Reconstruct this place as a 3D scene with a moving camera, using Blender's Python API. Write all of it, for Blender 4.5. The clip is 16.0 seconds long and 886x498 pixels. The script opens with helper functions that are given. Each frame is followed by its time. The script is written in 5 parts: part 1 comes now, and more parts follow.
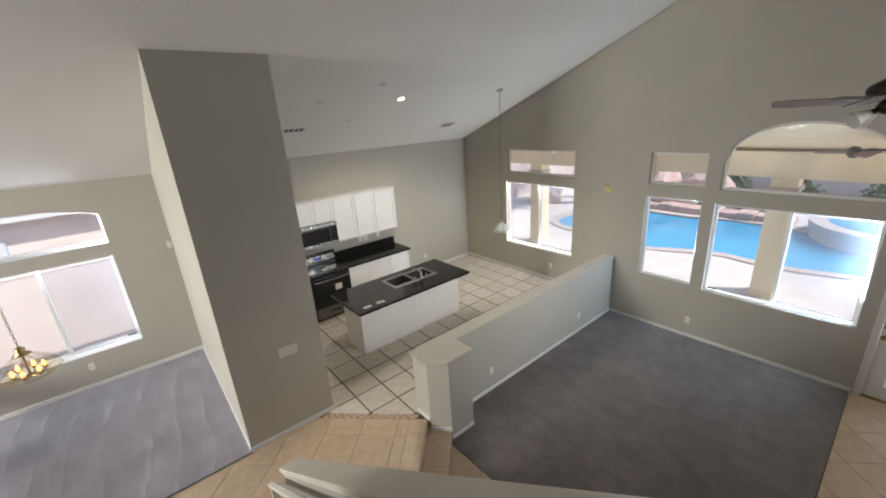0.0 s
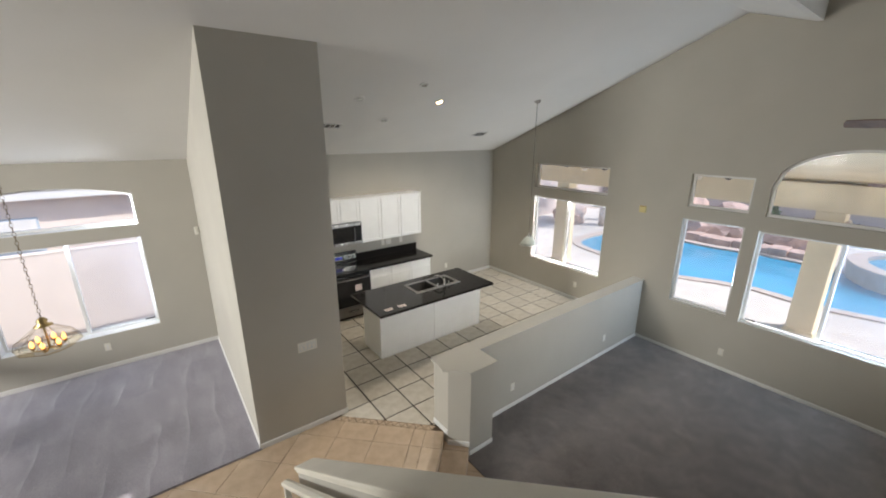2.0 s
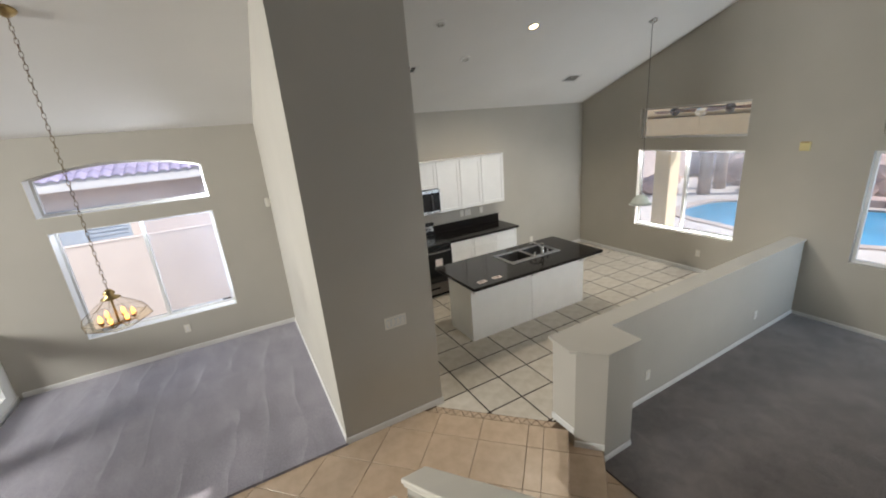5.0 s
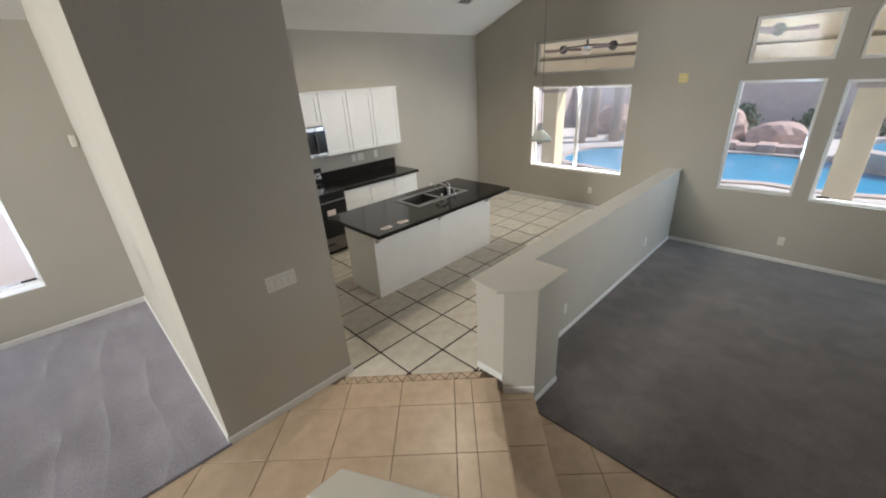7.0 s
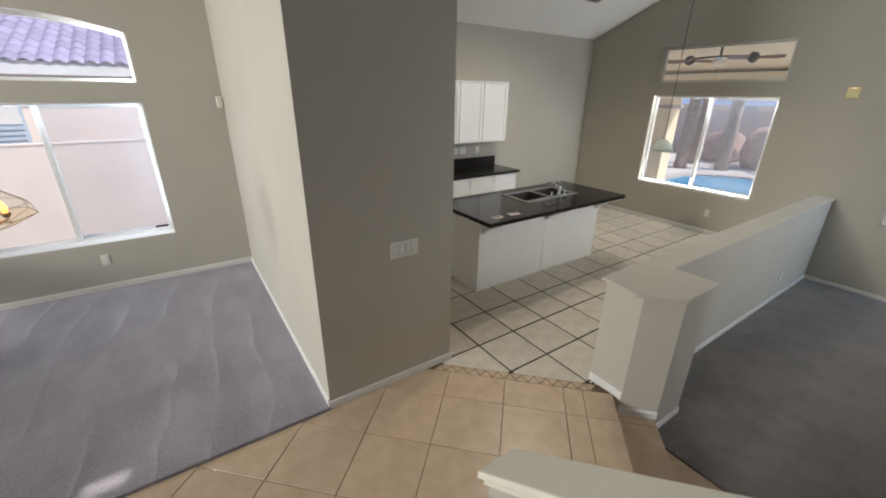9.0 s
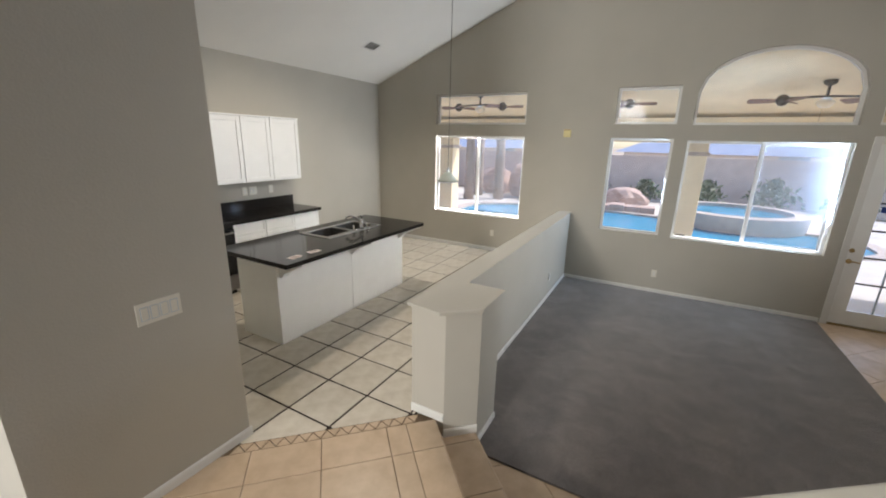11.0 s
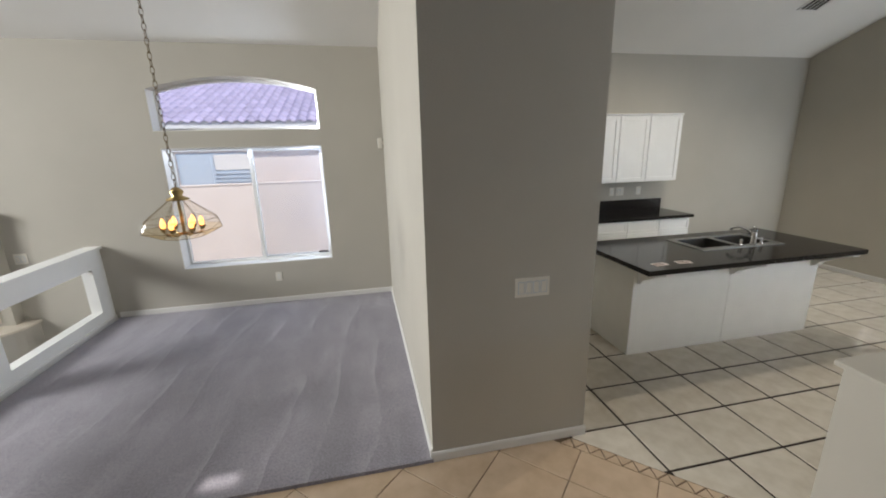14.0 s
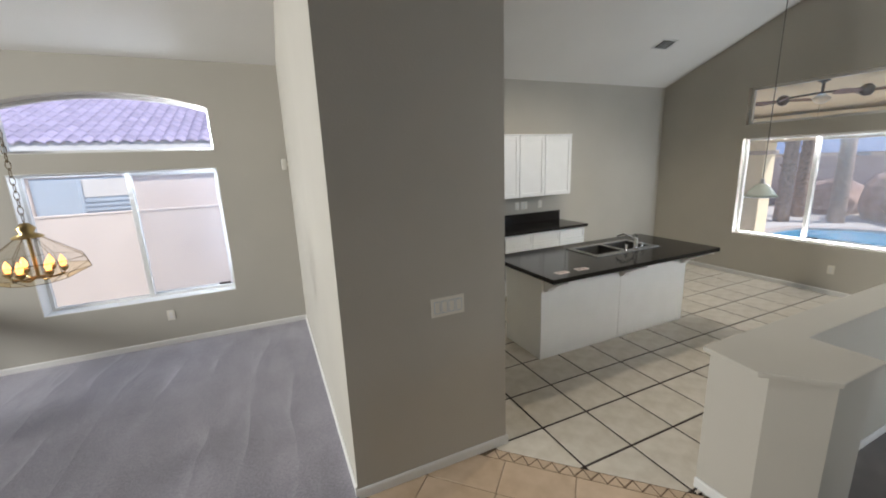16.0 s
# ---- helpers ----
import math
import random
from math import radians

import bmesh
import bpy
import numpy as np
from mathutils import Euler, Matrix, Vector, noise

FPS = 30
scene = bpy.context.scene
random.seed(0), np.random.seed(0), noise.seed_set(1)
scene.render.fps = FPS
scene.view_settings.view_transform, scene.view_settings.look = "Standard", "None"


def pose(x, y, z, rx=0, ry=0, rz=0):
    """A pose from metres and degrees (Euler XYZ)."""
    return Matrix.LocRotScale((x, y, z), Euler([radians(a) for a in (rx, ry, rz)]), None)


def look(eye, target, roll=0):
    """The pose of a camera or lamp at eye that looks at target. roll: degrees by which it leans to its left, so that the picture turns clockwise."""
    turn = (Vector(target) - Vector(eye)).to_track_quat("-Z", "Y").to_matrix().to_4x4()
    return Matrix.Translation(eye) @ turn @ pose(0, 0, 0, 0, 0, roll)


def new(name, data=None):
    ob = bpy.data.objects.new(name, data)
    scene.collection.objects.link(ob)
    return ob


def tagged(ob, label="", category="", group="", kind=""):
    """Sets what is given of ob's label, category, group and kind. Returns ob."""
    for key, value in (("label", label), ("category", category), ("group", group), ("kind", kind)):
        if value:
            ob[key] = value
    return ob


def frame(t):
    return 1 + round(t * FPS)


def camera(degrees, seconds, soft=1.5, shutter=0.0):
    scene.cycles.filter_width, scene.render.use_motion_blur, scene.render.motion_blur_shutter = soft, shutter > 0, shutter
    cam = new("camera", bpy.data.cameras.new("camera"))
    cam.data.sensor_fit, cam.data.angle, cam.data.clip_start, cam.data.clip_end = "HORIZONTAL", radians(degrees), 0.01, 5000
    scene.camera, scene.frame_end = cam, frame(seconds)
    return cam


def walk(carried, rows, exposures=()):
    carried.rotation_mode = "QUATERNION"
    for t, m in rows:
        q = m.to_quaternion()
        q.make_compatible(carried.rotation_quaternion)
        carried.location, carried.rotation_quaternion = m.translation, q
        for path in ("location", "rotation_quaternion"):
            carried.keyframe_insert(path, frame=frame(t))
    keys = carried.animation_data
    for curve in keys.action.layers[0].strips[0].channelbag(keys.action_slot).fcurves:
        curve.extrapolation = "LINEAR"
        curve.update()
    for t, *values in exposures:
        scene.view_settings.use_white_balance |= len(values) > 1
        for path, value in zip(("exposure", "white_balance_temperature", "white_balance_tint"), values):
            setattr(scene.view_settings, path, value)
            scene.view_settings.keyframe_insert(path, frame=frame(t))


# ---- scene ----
cam = camera(97.5, 16.0, soft=1.9)
PATH = [
    (0, (0.399, 0.816, 3.498), (1.583, 2.295, 2.857), -3.9),
    (0.5, (0.376, 0.845, 3.503), (1.507, 2.355, 2.84), -3.4),
    (1, (0.391, 0.861, 3.498), (1.495, 2.378, 2.805), -3.1),
    (1.5, (0.397, 0.907, 3.444), (1.527, 2.382, 2.705), -3.1),
    (2, (0.288, 1.034, 3.333), (1.438, 2.57, 2.769), -0.0),
    (2.5, (0.161, 1.15, 3.307), (0.83, 2.953, 2.758), -0.2),
    (3, (0.321, 1.312, 3.11), (1.179, 2.978, 2.41), -0.5),
    (3.5, (0.474, 1.437, 3.029), (1.772, 2.754, 2.267), -2.4),
    (4, (0.34, 1.624, 2.932), (1.378, 3.18, 2.224), -3.2),
    (4.2, (0.329, 1.688, 2.913), (1.203, 3.364, 2.26), -4.4),
    (6.3, (0.457, 2.316, 2.415), (1.427, 3.974, 1.859), -7.0),
    (6.5, (0.527, 2.352, 2.424), (1.624, 3.899, 1.788), -7.0),
    (7, (0.542, 2.48, 2.317), (1.803, 3.803, 1.504), -3.5),
    (7.5, (0.377, 2.679, 2.186), (1.295, 4.264, 1.385), -1.1),
    (8, (0.374, 2.781, 2.044), (1.008, 4.532, 1.313), -5.0),
    (8.5, (0.372, 2.859, 2.025), (1.178, 4.497, 1.209), -5.3),
    (9, (0.235, 2.872, 2.044), (1.278, 4.408, 1.3), 0.7),
    (9.5, (0.294, 2.828, 2.06), (1.848, 3.917, 1.428), 2.4),
    (9.7, (0.334, 2.811, 2.057), (2.028, 3.676, 1.44), 2.2),
    (11.8, (0.489, 3.023, 1.89), (2.105, 4.139, 1.515), 1.1),
    (12, (0.409, 3.078, 1.902), (1.855, 4.402, 1.508), 1.2),
    (12.5, (0.379, 3.115, 1.901), (1.467, 4.729, 1.439), 2.0),
    (13, (0.491, 3.121, 1.862), (1.434, 4.792, 1.298), 1.1),
    (13.5, (0.518, 3.111, 1.841), (1.297, 4.845, 1.219), -1.1),
    (14, (0.47, 3.078, 1.851), (0.86, 4.974, 1.349), -1.5),
    (14.5, (0.401, 3.043, 1.881), (0.44, 5.003, 1.481), -2.5),
    (15, (0.41, 3.053, 1.89), (0.488, 5.007, 1.474), -3.2),
    (15.5, (0.448, 3.072, 1.881), (0.805, 4.995, 1.463), -3.1),
    (16, (0.509, 3.087, 1.883), (1.301, 4.871, 1.448), -2.3),
]
walk(cam, [(t, look(eye, target, roll)) for t, eye, target, roll in PATH], exposures=[(0, 0.86, 6620, 12), (3, 0.88, 6580, 11), (3.5, 0.78, 6600, 12), (7, 0.77, 6600, 11), (9, 0.66, 6600, 11), (9.5, 0.84, 6640, 11), (12, 1.02, 6640, 13), (13, 0.84, 6500, 11), (14.5, 0.56, 6480, 11), (16, 0.69, 6420, 11)])

# ---- daylight ----
EAST, NORTH, LOW = 7.04, 8.01, -0.26
world = bpy.data.worlds.new("sky")
scene.world = world
world.use_nodes = True
sky = world.node_tree.nodes.new("ShaderNodeTexSky")
sky.sky_type, sky.sun_disc = "NISHITA", False
sky.sun_elevation, sky.sun_rotation = radians(49.0), radians(140.2)
back = world.node_tree.nodes["Background"]
back.inputs["Strength"].default_value = 0.14
world.node_tree.links.new(sky.outputs[0], back.inputs[0])
sun = new("sun", bpy.data.lights.new("sun", "SUN"))
sun.data.energy, sun.data.angle, sun.data.color = 2.9, radians(0.5), (1.0, 0.96, 0.91)
sun.matrix_world = look((10, -12, 18), (0, 0, 0))


# Area lamp added as fill; it stands in for daylight.
def fill_lamp(name, at, aim, w, h, watts, color=(0.93, 0.96, 1.0)):
    ob = new(name, bpy.data.lights.new(name, "AREA"))
    ob.data.shape, ob.data.size, ob.data.size_y, ob.data.energy, ob.data.color = "RECTANGLE", w, h, watts, color
    ob.matrix_world = look(at, aim)
    return ob


WARM = (0.955, 0.967, 0.94)
# Fill lamps set in openings made up for walls out of view.
sw = fill_lamp("fill_west", (-7.15, 5.0, 3.05), (0.3, 6.0, 1.5), 2.1, 1.8, 114, WARM)
sw.data.spread = radians(95)
fill_lamp("fill_entry", (EAST - 0.05, -1.7, 1.5), (2.6, 3.6, 2.0), 1.7, 2.0, 19, WARM)
se = fill_lamp("fill_front", (6.15, -3.12, 5.0), (4.2, 6.2, 0.6), 1.4, 1.3, 10, WARM)
# Fill lamps added behind the glass blocks and in their reveal.
fill_lamp("fill_niche", (-3.805, NORTH + 0.56, 2.0), (-3.9, 0, 1.6), 0.74, 1.25, 3.2, WARM)
fill_lamp("fill_niche_jamb", (-3.44, NORTH + 0.17, 2.0), (-5.0, NORTH + 0.16, 2.0), 0.2, 1.2, 2.2, WARM)
se.data.spread = radians(40)
# strip lamps added in the window reveals, for sky and sunlit-deck light
BLUE, DAY = (0.52, 0.73, 1.0), (0.92, 0.96, 1.0)
fill_lamp("fill_pool_jamb", (EAST + 0.018, 0.912, 1.33), (EAST - 0.05, 4.0, 1.2), 0.03, 1.3, 32, BLUE)
fill_lamp("fill_narrow_jamb", (EAST + 0.018, 2.802, 1.33), (EAST - 0.05, 4.0, 1.25), 0.03, 1.3, 5, BLUE)
fill_lamp("fill_breakfast_sill", (EAST + 0.045, 5.82, 0.652), (EAST - 0.4, 5.82, 2.0), 1.6, 0.06, 10, DAY)
fill_lamp("fill_breakfast_head", (EAST + 0.018, 5.82, 2.04), (EAST - 0.5, 5.82, 0.2), 1.6, 0.03, 8.5, DAY)
fill_lamp("fill_pool_sill", (EAST + 0.045, 1.76, 0.642), (EAST - 0.4, 1.76, 2.0), 1.6, 0.06, 2, DAY)
fill_lamp("fill_dining", (-0.79, NORTH + 0.08, 1.905), (-0.79, NORTH + 0.079, 0.0), 1.6, 0.11, 3.0, (0.70, 0.82, 1.0))
fill_lamp("fill_dining_jamb", (0.04, NORTH + 0.075, 1.23), (-2.0, NORTH + 0.05, 1.2), 0.10, 1.3, 4.5, (0.70, 0.82, 1.0))
fill_lamp("fill_arch_jamb", (0.045, NORTH + 0.075, 2.31), (-2.0, NORTH + 0.07, 2.3), 0.10, 0.36, 5, (0.8, 0.88, 1.0))
spot = new("can_lamp", bpy.data.lights.new("can_lamp", "SPOT"))
spot.data.energy, spot.data.spot_size, spot.data.spot_blend, spot.data.shadow_soft_size, spot.data.color = 70, radians(140), 0.6, 0.05, (1.0, 0.9, 0.75)
spot.matrix_world = look((3.93, 5.985, 3.76), (3.93, 5.985, 0))

# ---- materials ----


def material(name, color, rough=0.6, metal=0.0, var=0.08, scale=6.0, fine=120.0, bump=0.05, spec=0.5, tone=None, per_object=0.0, coords="Object"):
    """A painted or natural surface: two scales of noise in colour and gloss, fine relief."""
    m = bpy.data.materials.new(name)
    m.use_nodes = True
    n, l = m.node_tree.nodes, m.node_tree.links
    b = n["Principled BSDF"]
    tc = n.new("ShaderNodeTexCoord")
    big = n.new("ShaderNodeTexNoise")
    big.inputs["Scale"].default_value, big.inputs["Detail"].default_value = scale, 4
    small = n.new("ShaderNodeTexNoise")
    small.inputs["Scale"].default_value, small.inputs["Detail"].default_value = fine, 3
    for x in (big, small):
        l.new(tc.outputs[coords], x.inputs["Vector"])
    mix = n.new("ShaderNodeMix")
    mix.data_type = "RGBA"
    other = tone or tuple(c * 0.8 for c in color)
    mix.inputs[6].default_value = (*[min(1, c * (1 + var)) for c in color], 1)
    mix.inputs[7].default_value = (*[c * (1 - var) if tone is None else o for c, o in zip(color, other)], 1)
    ramp = n.new("ShaderNodeValToRGB")
    ramp.color_ramp.elements[0].position, ramp.color_ramp.elements[1].position = 0.3, 0.7
    l.new(big.outputs["Fac"], ramp.inputs[0])
    l.new(ramp.outputs[0], mix.inputs[0])
    col = mix.outputs[2]
    if per_object:
        info = n.new("ShaderNodeObjectInfo")
        rng = n.new("ShaderNodeMapRange")
        rng.inputs["To Min"].default_value, rng.inputs["To Max"].default_value = 1 - per_object, 1 + per_object
        hsv = n.new("ShaderNodeHueSaturation")
        l.new(info.outputs["Random"], rng.inputs["Value"])
        l.new(rng.outputs[0], hsv.inputs["Value"])
        l.new(col, hsv.inputs["Color"])
        col = hsv.outputs[0]
    l.new(col, b.inputs["Base Color"])
    rr = n.new("ShaderNodeMapRange")
    rr.inputs["To Min"].default_value, rr.inputs["To Max"].default_value = max(0.02, rough - 0.08), min(1, rough + 0.08)
    l.new(big.outputs["Fac"], rr.inputs["Value"])
    l.new(rr.outputs[0], b.inputs["Roughness"])
    b.inputs["Metallic"].default_value = metal
    b.inputs["Specular IOR Level"].default_value = spec
    if bump:
        bp = n.new("ShaderNodeBump")
        bp.inputs["Strength"].default_value, bp.inputs["Distance"].default_value = bump, 0.01
        l.new(small.outputs["Fac"], bp.inputs["Height"])
        l.new(bp.outputs[0], b.inputs["Normal"])
    return m


def glowing(name, color, strength):
    m = bpy.data.materials.new(name)
    m.use_nodes = True
    b = m.node_tree.nodes["Principled BSDF"]
    b.inputs["Base Color"].default_value = (*color, 1)
    b.inputs["Emission Color"].default_value = (*color, 1)
    b.inputs["Emission Strength"].default_value = strength
    return m


def glass(name, color=(1, 1, 1), rough=0.0, ior=1.45):
    m = bpy.data.materials.new(name)
    m.use_nodes = True
    b = m.node_tree.nodes["Principled BSDF"]
    b.inputs["Base Color"].default_value = (*color, 1)
    b.inputs["Transmission Weight"].default_value = 1
    b.inputs["Roughness"].default_value = rough
    b.inputs["IOR"].default_value = ior
    return m


def carpet_material(name, color, angle, stretch, amount, lines):
    """Cut-pile carpet with vacuum strokes."""
    m = material(name, color, 0.97, var=0.14, scale=1.6, fine=420, bump=0.5, spec=0.1)
    n, l = m.node_tree.nodes, m.node_tree.links
    b = n["Principled BSDF"]
    src = b.inputs["Base Color"].links[0].from_socket
    b.inputs["Sheen Weight"].default_value, b.inputs["Sheen Roughness"].default_value = 0.35, 0.5
    tc = n.new("ShaderNodeTexCoord")
    mp = n.new("ShaderNodeMapping")
    mp.inputs["Rotation"].default_value[2] = radians(angle)
    mp.inputs["Scale"].default_value = stretch
    ns = n.new("ShaderNodeTexNoise")
    ns.inputs["Scale"].default_value, ns.inputs["Detail"].default_value, ns.inputs["Distortion"].default_value = 1.0, 2, 0.6
    rp = n.new("ShaderNodeValToRGB")
    rp.color_ramp.elements[0].position, rp.color_ramp.elements[1].position = 0.36, 0.68
    rp.color_ramp.elements[0].color, rp.color_ramp.elements[1].color = (1 - amount, 1 - amount, 1 - amount, 1), (1 + amount, 1 + amount, 1 + amount, 1)
    mul = n.new("ShaderNodeMix")
    mul.data_type, mul.blend_type = "RGBA", "MULTIPLY"
    mul.inputs[0].default_value = 1
    l.new(tc.outputs["Object"], mp.inputs[0])
    l.new(mp.outputs[0], ns.inputs["Vector"])
    l.new(ns.outputs["Fac"], rp.inputs[0])
    l.new(src, mul.inputs[6])
    l.new(rp.outputs[0], mul.inputs[7])
    wv = n.new("ShaderNodeTexWave")
    wv.bands_direction = "X"
    wv.wave_profile = "SAW"
    for key, value in (("Scale", 0.95), ("Distortion", 7.0), ("Detail", 3.0), ("Detail Scale", 0.9)):
        wv.inputs[key].default_value = value
    mp2 = n.new("ShaderNodeMapping")
    mp2.inputs["Rotation"].default_value[2] = radians(angle)
    mp2.inputs["Scale"].default_value = (1, 0.45, 1)
    l.new(tc.outputs["Object"], mp2.inputs[0])
    l.new(mp2.outputs[0], wv.inputs["Vector"])
    rw = n.new("ShaderNodeValToRGB")
    rw.color_ramp.elements[0].position, rw.color_ramp.elements[1].position = 0.0, 1.0
    dim, mid, lit = 1 - 0.4 * lines, 1 + 0.1 * lines, 1 + 1.2 * lines
    rw.color_ramp.elements[0].color, rw.color_ramp.elements[1].color = (dim, dim, dim, 1), (lit, lit, lit, 1)
    rw.color_ramp.elements.new(0.82).color = (mid, mid, mid, 1)
    m2 = n.new("ShaderNodeMix")
    m2.data_type, m2.blend_type = "RGBA", "MULTIPLY"
    patch = n.new("ShaderNodeTexNoise")
    patch.inputs["Scale"].default_value, patch.inputs["Detail"].default_value = 1.3, 3
    fade = n.new("ShaderNodeMapRange")
    fade.inputs["From Min"].default_value, fade.inputs["From Max"].default_value = 0.42, 0.64
    l.new(tc.outputs["Object"], patch.inputs["Vector"])
    l.new(patch.outputs["Fac"], fade.inputs["Value"])
    l.new(fade.outputs[0], m2.inputs[0])
    l.new(wv.outputs["Fac"], rw.inputs[0])
    l.new(mul.outputs[2], m2.inputs[6])
    l.new(rw.outputs[0], m2.inputs[7])
    tuft = n.new("ShaderNodeTexNoise")
    tuft.inputs["Scale"].default_value, tuft.inputs["Detail"].default_value = 75.0, 4
    rt = n.new("ShaderNodeMapRange")
    rt.inputs["From Min"].default_value, rt.inputs["From Max"].default_value = 0.3, 0.7
    rt.inputs["To Min"].default_value, rt.inputs["To Max"].default_value = 0.8, 1.2
    hv = n.new("ShaderNodeHueSaturation")
    l.new(tc.outputs["Object"], tuft.inputs["Vector"])
    l.new(tuft.outputs["Fac"], rt.inputs["Value"])
    l.new(rt.outputs[0], hv.inputs["Value"])
    l.new(m2.outputs[2], hv.inputs["Color"])
    l.new(hv.outputs[0], b.inputs["Base Color"])
    return m


WALL = material("wall_paint", (0.472, 0.446, 0.388), 0.75, var=0.03, scale=1.5, fine=90, bump=0.12, spec=0.3)
CEIL = material("ceiling_paint", (0.78, 0.765, 0.73), 0.85, var=0.02, scale=1.2, fine=70, bump=0.15, spec=0.2)
TRIM = material("trim_paint", (0.74, 0.73, 0.70), 0.4, var=0.03, scale=4, bump=0.02)
CAP = material("guard_paint", (0.76, 0.72, 0.62), 0.35, var=0.03, scale=4, bump=0.03)
CABINET = material("cabinet_paint", (0.87, 0.87, 0.85), 0.35, var=0.02, scale=5, bump=0.02)
GRANITE = material("black_granite", (0.010, 0.009, 0.009), 0.10, var=0.3, scale=60, fine=300, bump=0.0, tone=(0.024, 0.02, 0.018), spec=0.25)
STEEL = material("brushed_steel", (0.55, 0.54, 0.52), 0.28, 1.0, var=0.06, scale=20, fine=400, bump=0.02)
# Bowl steel is set far darker than the rim.
BOWL = material("dark_sink_steel", (0.045, 0.042, 0.038), 0.4, 0.2, var=0.12, scale=14, fine=300, bump=0.03)
RIMSTEEL = material("dull_sink_steel", (0.34, 0.33, 0.31), 0.34, 1.0, var=0.08, scale=20, fine=400, bump=0.02)
DSTEEL = material("dark_stainless", (0.20, 0.19, 0.185), 0.38, 1.0, var=0.06, scale=20, fine=400, bump=0.02)
CHROME = material("chrome", (0.8, 0.8, 0.8), 0.08, 1.0, var=0.02, bump=0)
BLACK = material("black_enamel", (0.012, 0.012, 0.013), 0.15, var=0.1, bump=0)
BRASS = material("antique_brass", (0.42, 0.31, 0.15), 0.35, 1.0, var=0.1, scale=30, bump=0.02)
CHAIN = material("dull_brass", (0.20, 0.15, 0.09), 0.5, 0.7, var=0.15, scale=30, bump=0.02)
IRON = material("dark_bronze", (0.035, 0.026, 0.02), 0.4, 0.6, var=0.15, scale=20, bump=0.05)
BLADE_R = material("red_wood_blade", (0.16, 0.075, 0.05), 0.5, var=0.2, scale=12, bump=0.05)
BLADE = material("dark_wood_blade", (0.12, 0.066, 0.042), 0.45, var=0.25, scale=12, fine=200, bump=0.05)
PLASTIC = material("white_plastic", (0.74, 0.71, 0.63), 0.35, var=0.02, bump=0)
YELLOWED = material("yellowed_plastic", (0.62, 0.53, 0.24), 0.4, var=0.05, bump=0)
DISPLAY_BLUE = material("dark_blue_film", (0.02, 0.05, 0.22), 0.4, var=0.05, bump=0)
DISPLAY = glowing("blue_display", (0.03, 0.05, 0.5), 0.12)
TILE_K = material("kitchen_tile", (0.69, 0.64, 0.55), 0.14, var=0.07, scale=9, fine=60, bump=0.04, tone=(0.61, 0.55, 0.45), per_object=0.05, coords="Object")
TILE_H = material("hall_tile", (0.58, 0.44, 0.31), 0.33, var=0.06, scale=8, fine=60, bump=0.04, tone=(0.50, 0.365, 0.24), per_object=0.06)
GROUT_D = material("dark_grout", (0.03, 0.02, 0.014), 0.9, var=0.2, scale=20, bump=0.2)
GROUT_L = material("tan_grout", (0.15, 0.10, 0.06), 0.9, var=0.15, scale=20, bump=0.2)
TILE_F = material("fireplace_tile", (0.62, 0.56, 0.47), 0.35, var=0.06, scale=9, bump=0.03, per_object=0.04)
# Window light is put into the dining tone: paler and bluer than living.
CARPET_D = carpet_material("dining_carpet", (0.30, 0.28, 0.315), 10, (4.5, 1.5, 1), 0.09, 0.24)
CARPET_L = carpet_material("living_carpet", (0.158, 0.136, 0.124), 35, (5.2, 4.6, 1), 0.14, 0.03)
def thin_glass(name, tint, gloss, haze=0.0):
    """A sheet of clear glass: light goes straight on, a little is mirrored, a mixed-in haze pales the view."""
    m = bpy.data.materials.new(name)
    m.use_nodes = True
    n, l = m.node_tree.nodes, m.node_tree.links
    n.remove(n["Principled BSDF"])
    clear, shine, both = n.new("ShaderNodeBsdfTransparent"), n.new("ShaderNodeBsdfGlossy"), n.new("ShaderNodeMixShader")
    clear.inputs["Color"].default_value = (*tint, 1)
    shine.inputs["Roughness"].default_value = 0.01
    both.inputs[0].default_value = gloss
    l.new(clear.outputs[0], both.inputs[1])
    l.new(shine.outputs[0], both.inputs[2])
    film, hazed = n.new("ShaderNodeBsdfTranslucent"), n.new("ShaderNodeMixShader")
    film.inputs[0].default_value = (0.86, 0.9, 1.0, 1)
    hazed.inputs[0].default_value = haze
    l.new(both.outputs[0], hazed.inputs[1])
    l.new(film.outputs[0], hazed.inputs[2])
    l.new(hazed.outputs[0], n["Material Output"].inputs[0])
    return m


def mesh_screen(name, color, cover):
    """Fine woven insect screen: a share of the light passes between the threads."""
    m = bpy.data.materials.new(name)
    m.use_nodes = True
    n, l = m.node_tree.nodes, m.node_tree.links
    n.remove(n["Principled BSDF"])
    clear, thread, back, cloth, both = n.new("ShaderNodeBsdfTransparent"), n.new("ShaderNodeBsdfDiffuse"), n.new("ShaderNodeBsdfTranslucent"), n.new("ShaderNodeMixShader"), n.new("ShaderNodeMixShader")
    thread.inputs[0].default_value = back.inputs[0].default_value = (*color, 1)
    cloth.inputs[0].default_value, both.inputs[0].default_value = 0.6, cover
    l.new(thread.outputs[0], cloth.inputs[1])
    l.new(back.outputs[0], cloth.inputs[2])
    l.new(clear.outputs[0], both.inputs[1])
    l.new(cloth.outputs[0], both.inputs[2])
    l.new(both.outputs[0], n["Material Output"].inputs[0])
    return m


